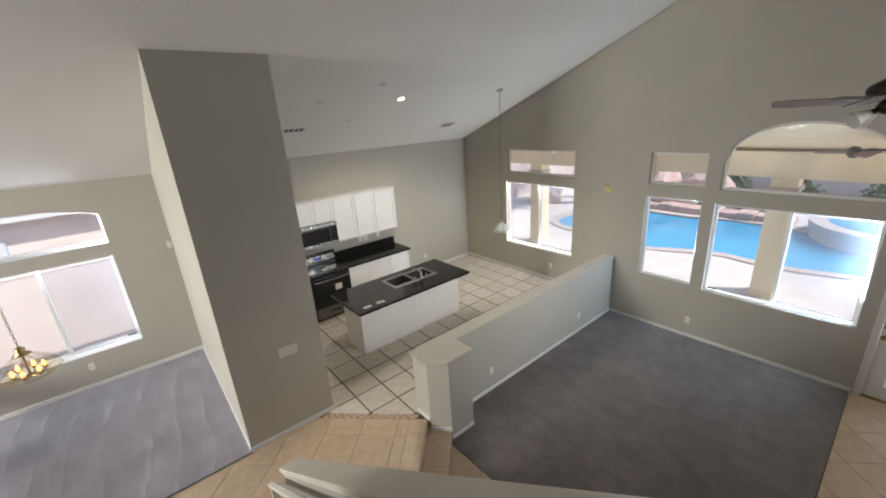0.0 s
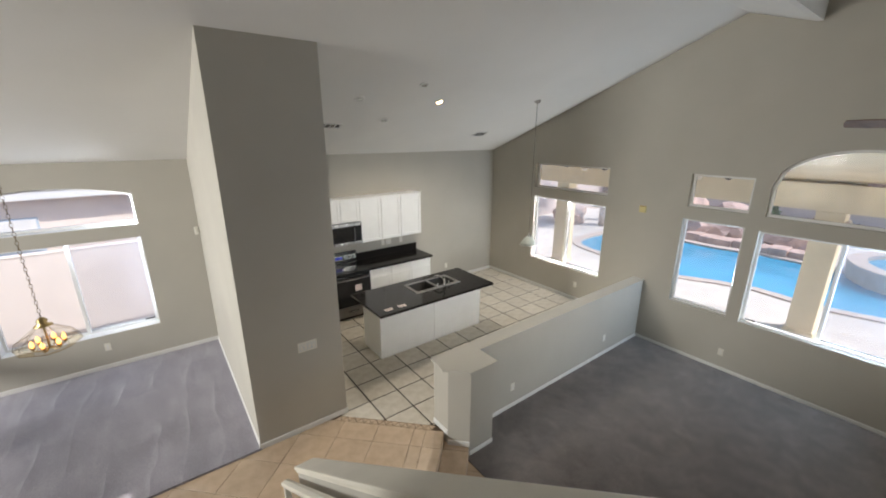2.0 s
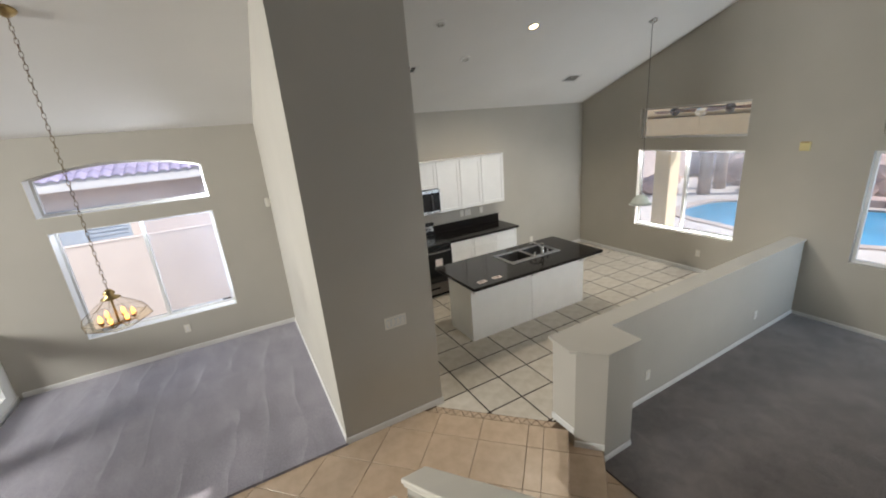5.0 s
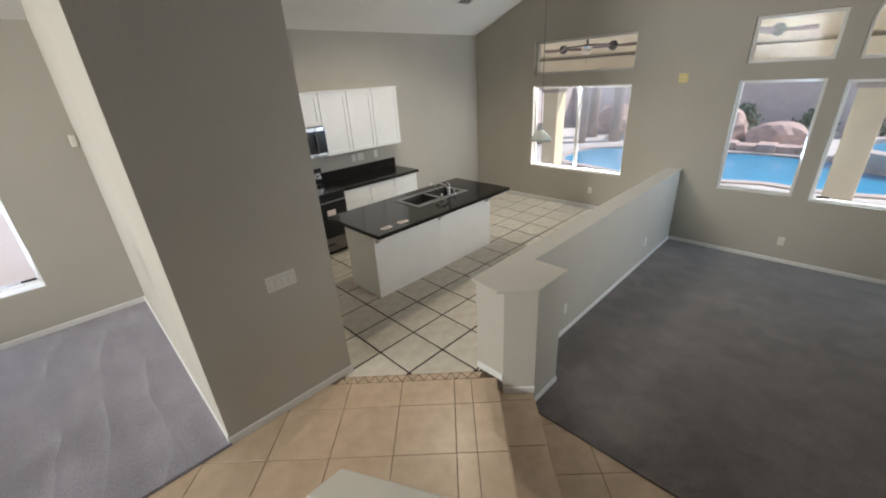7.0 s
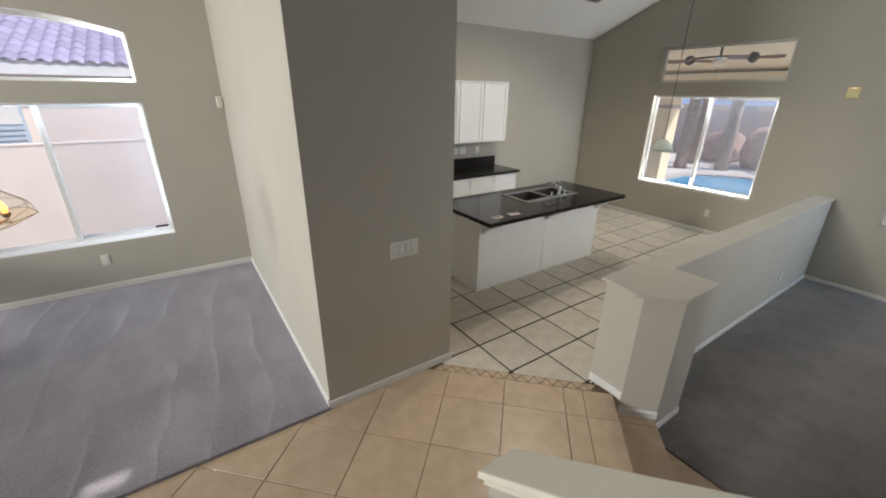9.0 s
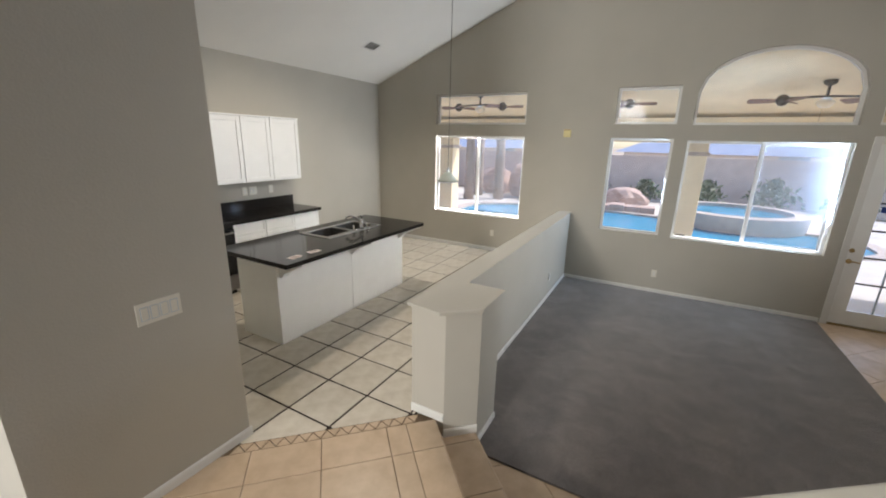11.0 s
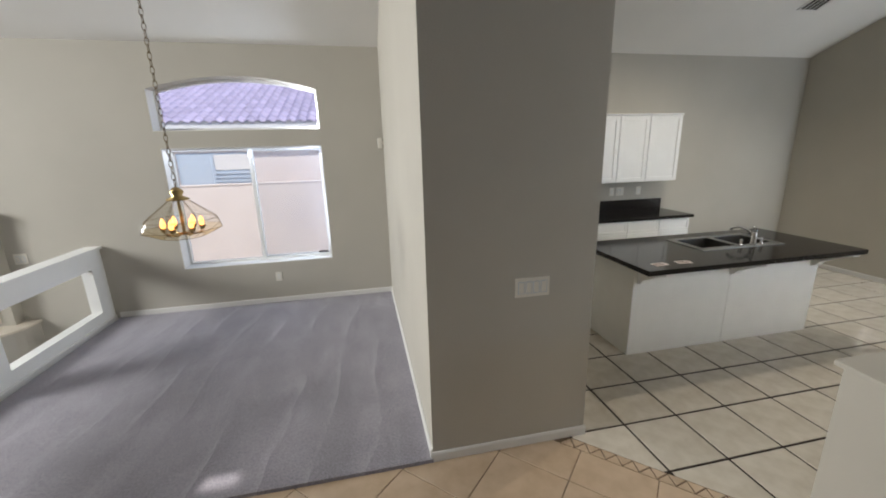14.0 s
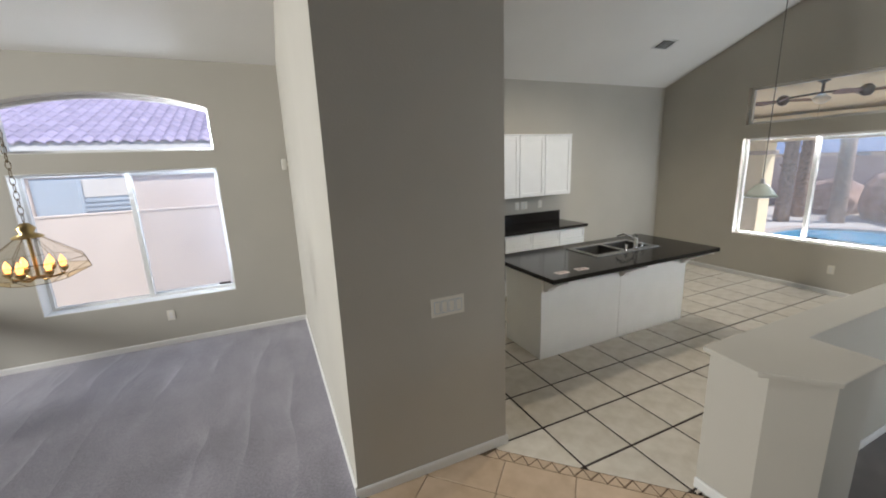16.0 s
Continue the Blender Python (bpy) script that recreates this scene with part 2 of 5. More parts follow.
# The last value veils the outdoor view in pale blue, as glare would.
PANE = thin_glass("window_glass", (0.94, 0.96, 1.0), 0.009, 0.13)
SCREEN = mesh_screen("insect_screen", (0.55, 0.58, 0.64), 0.24)
LANTERN = thin_glass("chandelier_glass", (0.99, 0.97, 0.93), 0.05)
FROST = glass("frosted_glass", (0.95, 0.95, 0.93), 0.35)
MILK = material("milk_glass", (0.52, 0.56, 0.50), 0.25, var=0.06, scale=20, fine=60, bump=0.1)
BLOCK = glass("glass_block_glass", (0.97, 1.0, 0.98), 0.2)
nt = BLOCK.node_tree
tr = nt.nodes.new("ShaderNodeBsdfTranslucent")
tr.inputs[0].default_value = (0.95, 0.97, 0.95, 1)
mx = nt.nodes.new("ShaderNodeMixShader")
mx.inputs[0].default_value = 0.7
nt.links.new(nt.nodes["Principled BSDF"].outputs[0], mx.inputs[1])
nt.links.new(tr.outputs[0], mx.inputs[2])
nt.links.new(mx.outputs[0], nt.nodes["Material Output"].inputs[0])
CORD = material("grey_cord", (0.16, 0.15, 0.13), 0.7, var=0.1, scale=30, bump=0)
BULB = glowing("warm_bulb", (1.0, 0.45, 0.11), 2.6)
# Tint of the lowest panes holds the bulbs' glow; the glass is clear.
AMBER_GLOW = thin_glass("amber_glow_glass", (1.0, 0.90, 0.72), 0.06)
LAMP = glowing("can_lamp", (1.0, 0.72, 0.36), 8)
DARKGLASS = material("dark_glass", (0.02, 0.02, 0.018), 0.08, var=0.1, bump=0)
STUCCO = material("tan_stucco", (0.86, 0.73, 0.51), 0.9, var=0.06, scale=3, fine=80, bump=0.3)
STUCCO_P = material("pink_stucco", (0.78, 0.68, 0.60), 0.9, var=0.05, scale=2, fine=60, bump=0.3)
BLOCKWALL = material("block_wall", (0.62, 0.54, 0.51), 0.9, var=0.08, scale=3, fine=50, bump=0.3)
DECK = material("cool_deck", (0.60, 0.56, 0.52), 0.85, var=0.08, scale=2, fine=90, bump=0.2)
GRAVEL = material("desert_gravel", (0.42, 0.34, 0.26), 0.95, var=0.15, scale=14, fine=120, bump=0.6)
WATER = material("pool_water", (0.015, 0.30, 0.52), 0.06, var=0.12, scale=1.5, fine=9, bump=0.25)
FARROOF = material("slate_blue_roof", (0.26, 0.32, 0.46), 0.8, var=0.12, scale=3, fine=30, bump=0.2)
COPING = material("coping_stone", (0.50, 0.42, 0.37), 0.85, var=0.12, scale=6, fine=60, bump=0.3)
ROCK = material("red_rock", (0.50, 0.36, 0.31), 0.9, var=0.2, scale=4, fine=40, bump=0.6)
ROOFTILE = material("clay_roof_tile", (0.34, 0.30, 0.42), 0.7, var=0.15, scale=5, fine=60, bump=0.2, per_object=0.15)
BARK = material("palm_bark", (0.38, 0.29, 0.24), 0.9, var=0.25, scale=12, fine=60, bump=0.8)
LEAF = material("palm_leaf", (0.10, 0.16, 0.04), 0.6, var=0.3, scale=4, bump=0.1)
SHRUB = material("shrub_leaf", (0.08, 0.12, 0.06), 0.7, var=0.3, scale=5, bump=0.1)
LOUVER = material("grey_shutter", (0.46, 0.54, 0.62), 0.6, var=0.05, scale=5, bump=0.05)
PAPER = material("paper_label", (0.75, 0.66, 0.62), 0.7, var=0.05, scale=40, bump=0)

# ---- mesh helpers ----


def link_mesh(name, bm, mat, parent=None, label="", smooth=False):
    me = bpy.data.meshes.new(name)
    bmesh.ops.recalc_face_normals(bm, faces=bm.faces)
    if smooth:
        for f in bm.faces:
            f.smooth = True
    bm.to_mesh(me)
    bm.free()
    me.materials.append(mat)
    ob = new(name, me)
    if parent:
        ob.parent = parent
    if label:
        tagged(ob, label)
    return ob


def part(name, bm, mat, parent, label="", smooth=False):
    return link_mesh(name, bm, mat, parent, label, smooth)


def thing(name, at, label, category, group="", kind=""):
    ob = new(name)
    ob.empty_display_size = 0.1
    ob.location = at
    return tagged(ob, label, category, group, kind)


def box(lo, hi, bevel=0.0, bm=None):
    bm = bm or bmesh.new()
    r = bmesh.ops.create_cube(bm, size=1)
    for v in r["verts"]:
        v.co = Vector([lo[i] + (v.co[i] + 0.5) * (hi[i] - lo[i]) for i in range(3)])
    if bevel:
        es = {e for v in r["verts"] for e in v.link_edges}
        bmesh.ops.bevel(bm, geom=list(es), offset=bevel, segments=2, affect="EDGES", profile=0.6)
    return bm


def hexa(bm, a, b):
    """A solid between two matching rings of points."""
    va, vb = [bm.verts.new(p) for p in a], [bm.verts.new(p) for p in b]
    bm.faces.new(va)
    bm.faces.new(vb[::-1])
    for i in range(len(va)):
        j = (i + 1) % len(va)
        bm.faces.new((va[i], vb[i], vb[j], va[j]))
    return bm


def prism(poly, z0, z1, bm=None, bevel=0.0):
    bm = bm or bmesh.new()
    hexa(bm, [(x, y, z0) for x, y in poly], [(x, y, z1) for x, y in poly])
    if bevel:
        bmesh.ops.recalc_face_normals(bm, faces=bm.faces)
        bmesh.ops.bevel(bm, geom=[e for e in bm.edges], offset=bevel, segments=2, affect="EDGES", profile=0.6)
    return bm


def lathe(profile, n=20, at=(0, 0, 0), bm=None):
    """Turn (radius, z) pairs round the z axis."""
    bm = bm or bmesh.new()
    rings = []
    for r, z in profile:
        rings.append([bm.verts.new((at[0] + r * math.cos(2 * math.pi * i / n), at[1] + r * math.sin(2 * math.pi * i / n), at[2] + z)) for i in range(n)])
    for a, b in zip(rings, rings[1:]):
        for i in range(n):
            bm.faces.new((a[i], a[(i + 1) % n], b[(i + 1) % n], b[i]))
    for ring in (rings[0], rings[-1]):
        bm.faces.new(ring)
    return bm


def tube(points, radius, n=8, bm=None):
    bm = bm or bmesh.new()
    pts = [Vector(p) for p in points]
    rings = []
    for i, p in enumerate(pts):
        d = (pts[min(i + 1, len(pts) - 1)] - pts[max(i - 1, 0)]).normalized()
        up = Vector((0, 0, 1)) if abs(d.z) < 0.95 else Vector((1, 0, 0))
        a = d.cross(up).normalized()
        b = d.cross(a)
        r = radius[i] if isinstance(radius, (list, tuple)) else radius
        rings.append([bm.verts.new(p + a * r * math.cos(2 * math.pi * k / n) + b * r * math.sin(2 * math.pi * k / n)) for k in range(n)])
    for a, b in zip(rings, rings[1:]):
        for i in range(n):
            bm.faces.new((a[i], a[(i + 1) % n], b[(i + 1) % n], b[i]))
    bm.faces.new(rings[0])
    bm.faces.new(rings[-1])
    return bm


def sheet(points, bm=None):
    bm = bm or bmesh.new()
    bm.faces.new([bm.verts.new(p) for p in points])
    return bm


def clip(poly, planes):
    """Cut a convex polygon by half planes a*x + b*y <= c."""
    for a, b, c in planes:
        out = []
        for i in range(len(poly)):
            p, q = poly[i], poly[(i + 1) % len(poly)]
            dp, dq = a * p[0] + b * p[1] - c, a * q[0] + b * q[1] - c
            if dp <= 0:
                out.append(p)
            if dp * dq < 0:
                k = dp / (dp - dq)
                out.append((p[0] + (q[0] - p[0]) * k, p[1] + (q[1] - p[1]) * k))
        poly = out
        if len(poly) < 3:
            return []
    return poly


def ceiling_at(y):
    return 2.99 + 0.4 * (8.01 - y)


def drop_inner(bm):
    """Weld touching solids and take out the faces that two of them share."""
    bmesh.ops.remove_doubles(bm, verts=bm.verts, dist=1e-5)
    bm.verts.index_update()
    seen, dead = {}, []
    for f in bm.faces:
        key = tuple(sorted(v.index for v in f.verts))
        if key in seen:
            dead += [f, seen[key]]
        seen[key] = f
    bmesh.ops.delete(bm, geom=list(set(dead)), context="FACES_ONLY")


def wall(name, axis, s0, s1, d0, d1, bottom, top, openings, mat, label):
    """A wall along axis from s0 to s1, d0 to d1 thick, with openings (s0, s1, sill, head): head is a number or a function."""
    cuts = {s0, s1}
    for a, b, lo, hi in openings:
        cuts |= {a, b}
        if callable(hi):
            cuts |= {a + (b - a) * i / 28 for i in range(29)}
    cuts = sorted(c for c in cuts if s0 <= c <= s1)
    bm = bmesh.new()
    at = (lambda s, d, z: (s, d, z)) if axis == "x" else (lambda s, d, z: (d, s, z))
    for a, b in zip(cuts, cuts[1:]):
        if b - a < 1e-6:
            continue
        m = (a + b) / 2
        spans = [((bottom, bottom), (top(a), top(b)))]
        holes = sorted([(lo, hi) for p, q, lo, hi in openings if p < m < q], key=lambda h: h[0])
        solids, floor = [], (bottom, bottom)
        for lo, hi in holes:
            if lo > floor[0] + 1e-4:
                solids.append((floor, (lo, lo)))
            floor = (hi(a), hi(b)) if callable(hi) else (hi, hi)
        solids.append((floor, (top(a), top(b))))
        for (za, zb), (ya, yb) in solids:
            hexa(bm, [at(a, d0, za), at(b, d0, zb), at(b, d0, yb), at(a, d0, ya)], [at(a, d1, za), at(b, d1, zb), at(b, d1, yb), at(a, d1, ya)])
    drop_inner(bm)
    return tagged(link_mesh(name, bm, mat), label, "wall", kind="structure")


# ---- setting: walls, ceiling ----
def arch_living(y):
    return 2.655 + 0.51 * math.sqrt(max(0, 1 - ((y - 1.76) / 0.84) ** 2))


def arch_dining(x):
    return 2.535 + 0.135 * (1 - ((x + 0.81) / 0.87) ** 2)


# The last opening is added, out of view, for the entry fill lamp.
wall("wall_east", "y", -3.2, NORTH + 0.26, EAST, EAST + 0.18, LOW, lambda y: ceiling_at(max(y, -0.5)) + 0.02,
     [(4.965, 6.68, 0.64, 2.05), (4.965, 6.68, 2.24, 2.755), (2.79, 3.625, 0.64, 2.05), (2.79, 3.6, 2.245, 2.755),
      (0.9, 2.625, 0.63, 2.03), (0.92, 2.6, 2.235, arch_living), (-0.13, 0.69, LOW, 2.03), (-0.19, 0.75, 2.235, 2.735), (-2.6, -0.8, 0.5, 2.5)], WALL, "greige painted wall with pool-side windows")
wall("wall_north", "x", -7.2, EAST, NORTH, NORTH + 0.26, -0.3, lambda x: ceiling_at(NORTH) + 0.02,
     [(-1.64, 0.055, 0.54, 1.925), (-1.68, 0.06, 2.105, arch_dining), (-4.19, -3.42, 1.33, 2.69), (-5.57, -4.80, 1.33, 2.69)], WALL,
     "greige painted wall with arched dining window")
wall("wall_column", "y", 5.037, NORTH, 0.777, 1.785, 0, lambda y: ceiling_at(y) + 0.02, [], WALL, "greige full-height wall block between dining room and kitchen")
wall("wall_stair", "y", -3.2, 2.376, -0.40, -0.25, 0, lambda y: ceiling_at(max(y, -0.5)) + 0.02, [], WALL, "greige wall beside the staircase")
# South and west openings are added, out of view, for fill lamps.
wall("wall_south", "x", -7.2, EAST + 0.18, -3.38, -3.2, LOW, lambda x: ceiling_at(-0.5) + 0.02, [(5.4, 6.9, 4.3, 5.7)], WALL, "greige front wall")
wall("wall_west", "y", -3.2, NORTH + 0.26, -7.38, -7.2, -0.3, lambda y: ceiling_at(max(y, -0.5)) + 0.02, [(3.9, 6.1, 2.1, 4.0)], WALL, "greige side wall with an added unseen opening")
# Unseen ceiling holes, added to throw sun patches on carpet and divider.
SUN_HOLES = ((2.57, 2.93, 1.14, 1.46), (-0.36, 0.02, 3.50, 3.95))


def roof_top(y):
    return ceiling_at(max(y, -0.5)) + 0.08 + 0.02 * (NORTH + 0.27 - max(y, -0.5))


bm = bmesh.new()
xs = sorted({-7.4, EAST + 0.3, *(v for hole in SUN_HOLES for v in hole[:2])})
ys = sorted({-3.5, -0.5, NORTH + 0.27, *(v for hole in SUN_HOLES for v in hole[2:])})
for x0, x1 in zip(xs, xs[1:]):
    for y0, y1 in zip(ys, ys[1:]):
        if any(a < (x0 + x1) / 2 < b and c < (y0 + y1) / 2 < d for a, b, c, d in SUN_HOLES):
            continue
        lo0, lo1 = ceiling_at(max(y0, -0.5)), ceiling_at(max(y1, -0.5))
        hexa(bm, [(x0, y0, lo0), (x1, y0, lo0), (x1, y1, lo1), (x0, y1, lo1)], [(x0, y0, roof_top(y0)), (x1, y0, roof_top(y0)), (x1, y1, roof_top(y1)), (x0, y1, roof_top(y1))])
drop_inner(bm)
tagged(link_mesh("ceiling", bm, CEIL), "white textured vaulted ceiling", "ceiling", kind="structure")

# ceiling drop over the living room: slopes down from the ridge, then steps up
bm = bmesh.new()
ring = [(3.28, ceiling_at(3.28) + 0.01), (2.54, 4.64), (2.48, 4.64), (2.48, ceiling_at(2.48) + 0.01)]
hexa(bm, [(0.95, y, z) for y, z in ring], [(EAST - 0.002, y, z) for y, z in ring])
tagged(link_mesh("ceiling_drop", bm, CEIL), "white textured ceiling drop beside the ridge", "ceiling", kind="structure")

# half wall with its angled pier
bm = prism([(2.56, 4.245), (2.56, 3.975), (2.735, 3.79), (3.09, 3.79), (3.09, 4.09), (EAST, 4.09), (EAST, 4.245)], LOW, 0.845)
half = tagged(link_mesh("wall_half", bm, WALL), "greige half wall with angled end pier", "half wall", kind="structure")
bm = prism([(2.53, 4.27), (2.49, 3.99), (2.70, 3.765), (3.11, 3.762), (3.11, 4.068), (EAST - 0.002, 4.068), (EAST - 0.002, 4.27)], 0.845, 0.872, bevel=0.006)
part("cap", bm, WALL, half)


def skirt(name, a, b, z, side, h=0.062, t=0.013):
    """A baseboard from a to b on floor z; side is the unit normal that it stands out along."""
    a, b, n = Vector((*a, 0)), Vector((*b, 0)), Vector((*side, 0))
    bm = bmesh.new()
    prof = [(0, 0), (t, 0), (t, h - 0.012), (t * 0.55, h), (0, h)]
    hexa(bm, [a + n * p + Vector((0, 0, z + q)) for p, q in prof], [b + n * p + Vector((0, 0, z + q)) for p, q in prof])
    return tagged(link_mesh(name, bm, TRIM), "white painted baseboard", "baseboard", kind="structure")


r2 = math.sqrt(0.5)
for a, b, z, side in (((0.777, NORTH), (-2.40, NORTH), 0.025, (0, -1)), ((0.777, 5.037), (0.777, NORTH), 0.02, (-1, 0)), ((0.764, 5.037), (1.798, 5.037), 0, (0, -1)),
                      ((1.785, 5.037), (1.785, 7.3), 0, (1, 0)), ((4.75, NORTH), (EAST, NORTH), 0, (0, -1)), ((EAST, NORTH), (EAST, 4.245), 0, (-1, 0)),
                      ((EAST, 4.09), (EAST, 0.775), LOW, (-1, 0)), ((3.09, 4.09), (EAST, 4.09), LOW, (0, -1)), ((3.09, 3.79), (3.09, 4.09), LOW, (1, 0)),
                      ((2.735, 3.79), (3.09, 3.79), LOW, (0, -1)), ((2.56, 4.245), (2.56, 3.975), 0, (-1, 0)), ((2.56, 3.975), (2.65, 3.88), -0.13, (-0.69, -0.72)),
                      ((2.65, 3.88), (2.735, 3.79), -0.13, (-0.69, -0.72)), ((-2.6, NORTH), (-3.33, NORTH), LOW, (0, -1)), ((-0.25, 2.376), (-0.4, 2.376), 0, (0, 1))):
    skirt("baseboard", a, b, z, side)

# ---- setting: floors ----
def slab(name, poly, z, mat, label, thick=0.3):
    return tagged(link_mesh(name, prism(poly, z - thick, z), mat), label, "floor", kind="structure")


V1, V2 = -1.06, -0.764
KITCHEN = [(1, 0, EAST), (0, 1, NORTH), (0, -1, -4.2), (-1, 0, -1.66), (-r2, -r2, -4.745)]
HALL = [(0, 1, 5.036), (r2, r2, 4.66), (-1, 0, 2.4), (0, -1, -2.9), (r2, -r2, V1)]
big = [(-20, -20), (20, -20), (20, 20), (-20, 20)]
floor_k = slab("floor_kitchen", clip(big, KITCHEN), -0.004, GROUT_D, "beige square floor tiles with dark grout")
floor_h = slab("floor_hall", clip(big, [(0, 1, 5.036), (r2, r2, 4.745), (-1, 0, 2.4), (0, -1, 3.2), (r2, -r2, V1)]), -0.004, GROUT_L, "tan diagonal floor tiles with thin grout")
floor_s = slab("floor_step", clip(big, [(r2, -r2, V2), (-r2, r2, -V1 + 0.05), (r2, r2, 4.75), (-r2, -r2, 0)]), -0.134, GROUT_L, "tan tiled step", 0.2)
floor_l = slab("floor_lower", clip(big, [(1, 0, EAST), (0, 1, 4.2), (-1, 0, 2.0), (0, -1, 3.2), (-r2, r2, -V2 + 0.4)]), LOW - 0.004, GROUT_L, "tan diagonal floor tiles in the lower entry", 0.1)
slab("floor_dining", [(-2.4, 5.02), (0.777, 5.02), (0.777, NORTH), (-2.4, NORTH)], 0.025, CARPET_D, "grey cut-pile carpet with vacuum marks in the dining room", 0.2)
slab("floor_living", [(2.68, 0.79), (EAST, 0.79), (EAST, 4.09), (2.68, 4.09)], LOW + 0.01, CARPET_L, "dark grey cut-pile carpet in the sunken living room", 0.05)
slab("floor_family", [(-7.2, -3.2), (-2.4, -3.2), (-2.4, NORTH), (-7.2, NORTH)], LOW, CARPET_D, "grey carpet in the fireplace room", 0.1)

# ---- openings ----
def window(name, axis, d, a, b, lo, hi, mullion=None, label="white aluminium sliding window", depth=0.05, screen=None):
    """A window set in a wall: axis is the direction it runs along, d the plane of the glass."""
    w = 0.035
    top = hi if callable(hi) else (lambda s: hi)
    P = (lambda s, q, z: (s, q, z)) if axis == "x" else (lambda s, q, z: (q, s, z))
    ob = tagged(new(name), label, "window", kind="structure")
    ob.location = P((a + b) / 2, d, lo)
    off = Matrix.Translation(-ob.location)
    n = 28 if callable(hi) else 1
    outer = [(a, lo), (b, lo)] + [(b + (a - b) * i / n, top(b + (a - b) * i / n)) for i in range(n + 1)]
    c = ((a + b) / 2, (lo + top((a + b) / 2)) / 2)
    hw, hh = (b - a) / 2, (top((a + b) / 2) - lo) / 2
    inner = [(c[0] + (s - c[0]) * (1 - w / hw), c[1] + (z - c[1]) * (1 - w / hh)) for s, z in outer]
    bm = bmesh.new()
    k = len(outer)
    rows = [[bm.verts.new(P(s, q, z)) for s, z in ring] for ring, q in ((outer, d - depth / 2), (inner, d - depth / 2), (inner, d + depth / 2), (outer, d + depth / 2))]
    for r in range(4):
        for i in range(k):
            j = (i + 1) % k
            bm.faces.new((rows[r][i], rows[r][j], rows[(r + 1) % 4][j], rows[(r + 1) % 4][i]))
    bm.transform(off)
    part("window_frame", bm, TRIM, ob)
    if mullion is not None:
        p, q = P(mullion - 0.022, d - depth / 2 - 0.006, lo + 0.01), P(mullion + 0.022, d + depth / 2, top(mullion) - 0.01)
        bm = box(p, q, 0.004)
        bm.transform(off)
        part("mullion", bm, TRIM, ob)
    cuts = [a + 0.02, b - 0.02] if mullion is None else [a + 0.02, mullion, b - 0.02]
    for s, e in zip(cuts, cuts[1:]):
        bm = bmesh.new()
        m = 14 if callable(hi) else 1
        ring = [(s, lo + 0.02), (e, lo + 0.02)] + [(e + (s - e) * i / m, top(e + (s - e) * i / m) - 0.02) for i in range(m + 1)]
        bm.faces.new([bm.verts.new(P(u, d, z)) for u, z in ring])
        bm.transform(off)
        g = part("pane", bm, PANE, ob)
        g.visible_shadow = False
    if screen:
        s, e = screen
        q = d + 0.035 if axis == "x" or d > 0 else d - 0.035
        bm = bmesh.new()
        for u0, u1, z0, z1 in ((s, s + 0.022, lo + 0.03, top(s) - 0.03), (e - 0.022, e, lo + 0.03, top(e) - 0.03), (s + 0.022, e - 0.022, lo + 0.03, lo + 0.052), (s + 0.022, e - 0.022, top(s) - 0.052, top(s) - 0.03)):
            box(P(u0, q - 0.006, z0), P(u1, q + 0.006, z1), bm=bm)
        bm.transform(off)
        part("screen_frame", bm, TRIM, ob)
        bm = bmesh.new()
        bm.faces.new([bm.verts.new(P(u, q, z)) for u, z in ((s + 0.02, lo + 0.05), (e - 0.02, lo + 0.05), (e - 0.02, top(e) - 0.05), (s + 0.02, top(s) - 0.05))])
        bm.transform(off)
        g = part("insect_screen", bm, SCREEN, ob, "grey woven insect screen")
        g.visible_shadow = False
    return ob


WX = EAST + 0.10
window("window_1", "y", WX, 4.965, 6.68, 0.64, 2.05, 5.83, "white aluminium sliding window over the breakfast area", screen=(5.0, 5.83))
window("window_2", "y", WX, 4.965, 6.68, 2.24, 2.755, None, "fixed white transom window")
window("window_3", "y", WX, 2.79, 3.625, 0.64, 2.05, None, "narrow fixed white window")
window("window_4", "y", WX, 2.79, 3.6, 2.245, 2.755, None, "small fixed white transom window")
window("window_5", "y", WX, 0.9, 2.625, 0.63, 2.03, 1.757, "wide white sliding window facing the pool", screen=(0.935, 1.757))
window("window_6", "y", WX, 0.92, 2.6, 2.235, arch_living, None, "arched white transom window")
window("window_7", "x", NORTH + 0.19, -1.64, 0.055, 0.54, 1.925, -0.78, "white aluminium sliding window in the dining room", screen=(-0.78, 0.02))
window("window_8", "x", NORTH + 0.19, -1.68, 0.06, 2.105, arch_dining, None, "low arched white transom window")
window("window_9", "x", NORTH + 0.34, -5.57, -4.80, 1.33, 2.69, None, "narrow white window beside the fireplace chimney")
# Added windows out of view, one for each wall fill lamp.
window("added_window_west", "y", -7.3, 3.9, 6.1, 2.1, 4.0, 5.0, "added unseen wide window for fill light in the side wall")
window("added_window_front", "x", -3.29, 5.4, 6.9, 4.3, 5.7, 6.15, "added unseen high window for fill light in the front wall")
window("added_window_entry", "y", WX, -2.6, -0.8, 0.5, 2.5, -1.7, "added unseen window for fill light beyond the patio door")

# glass blocks
gb = tagged(new("window_12"), "glass block window in a deep white reveal", "window", kind="structure")
gb.location = (-3.805, NORTH + 0.36, 1.33)
bm = box((-0.385, -0.03, 0), (0.385, 0.04, 0.06))
part("window_sill", bm, TRIM, gb)
blk = box((-0.088, -0.04, -0.088), (0.088, 0.04, 0.088), 0.012)
first = None
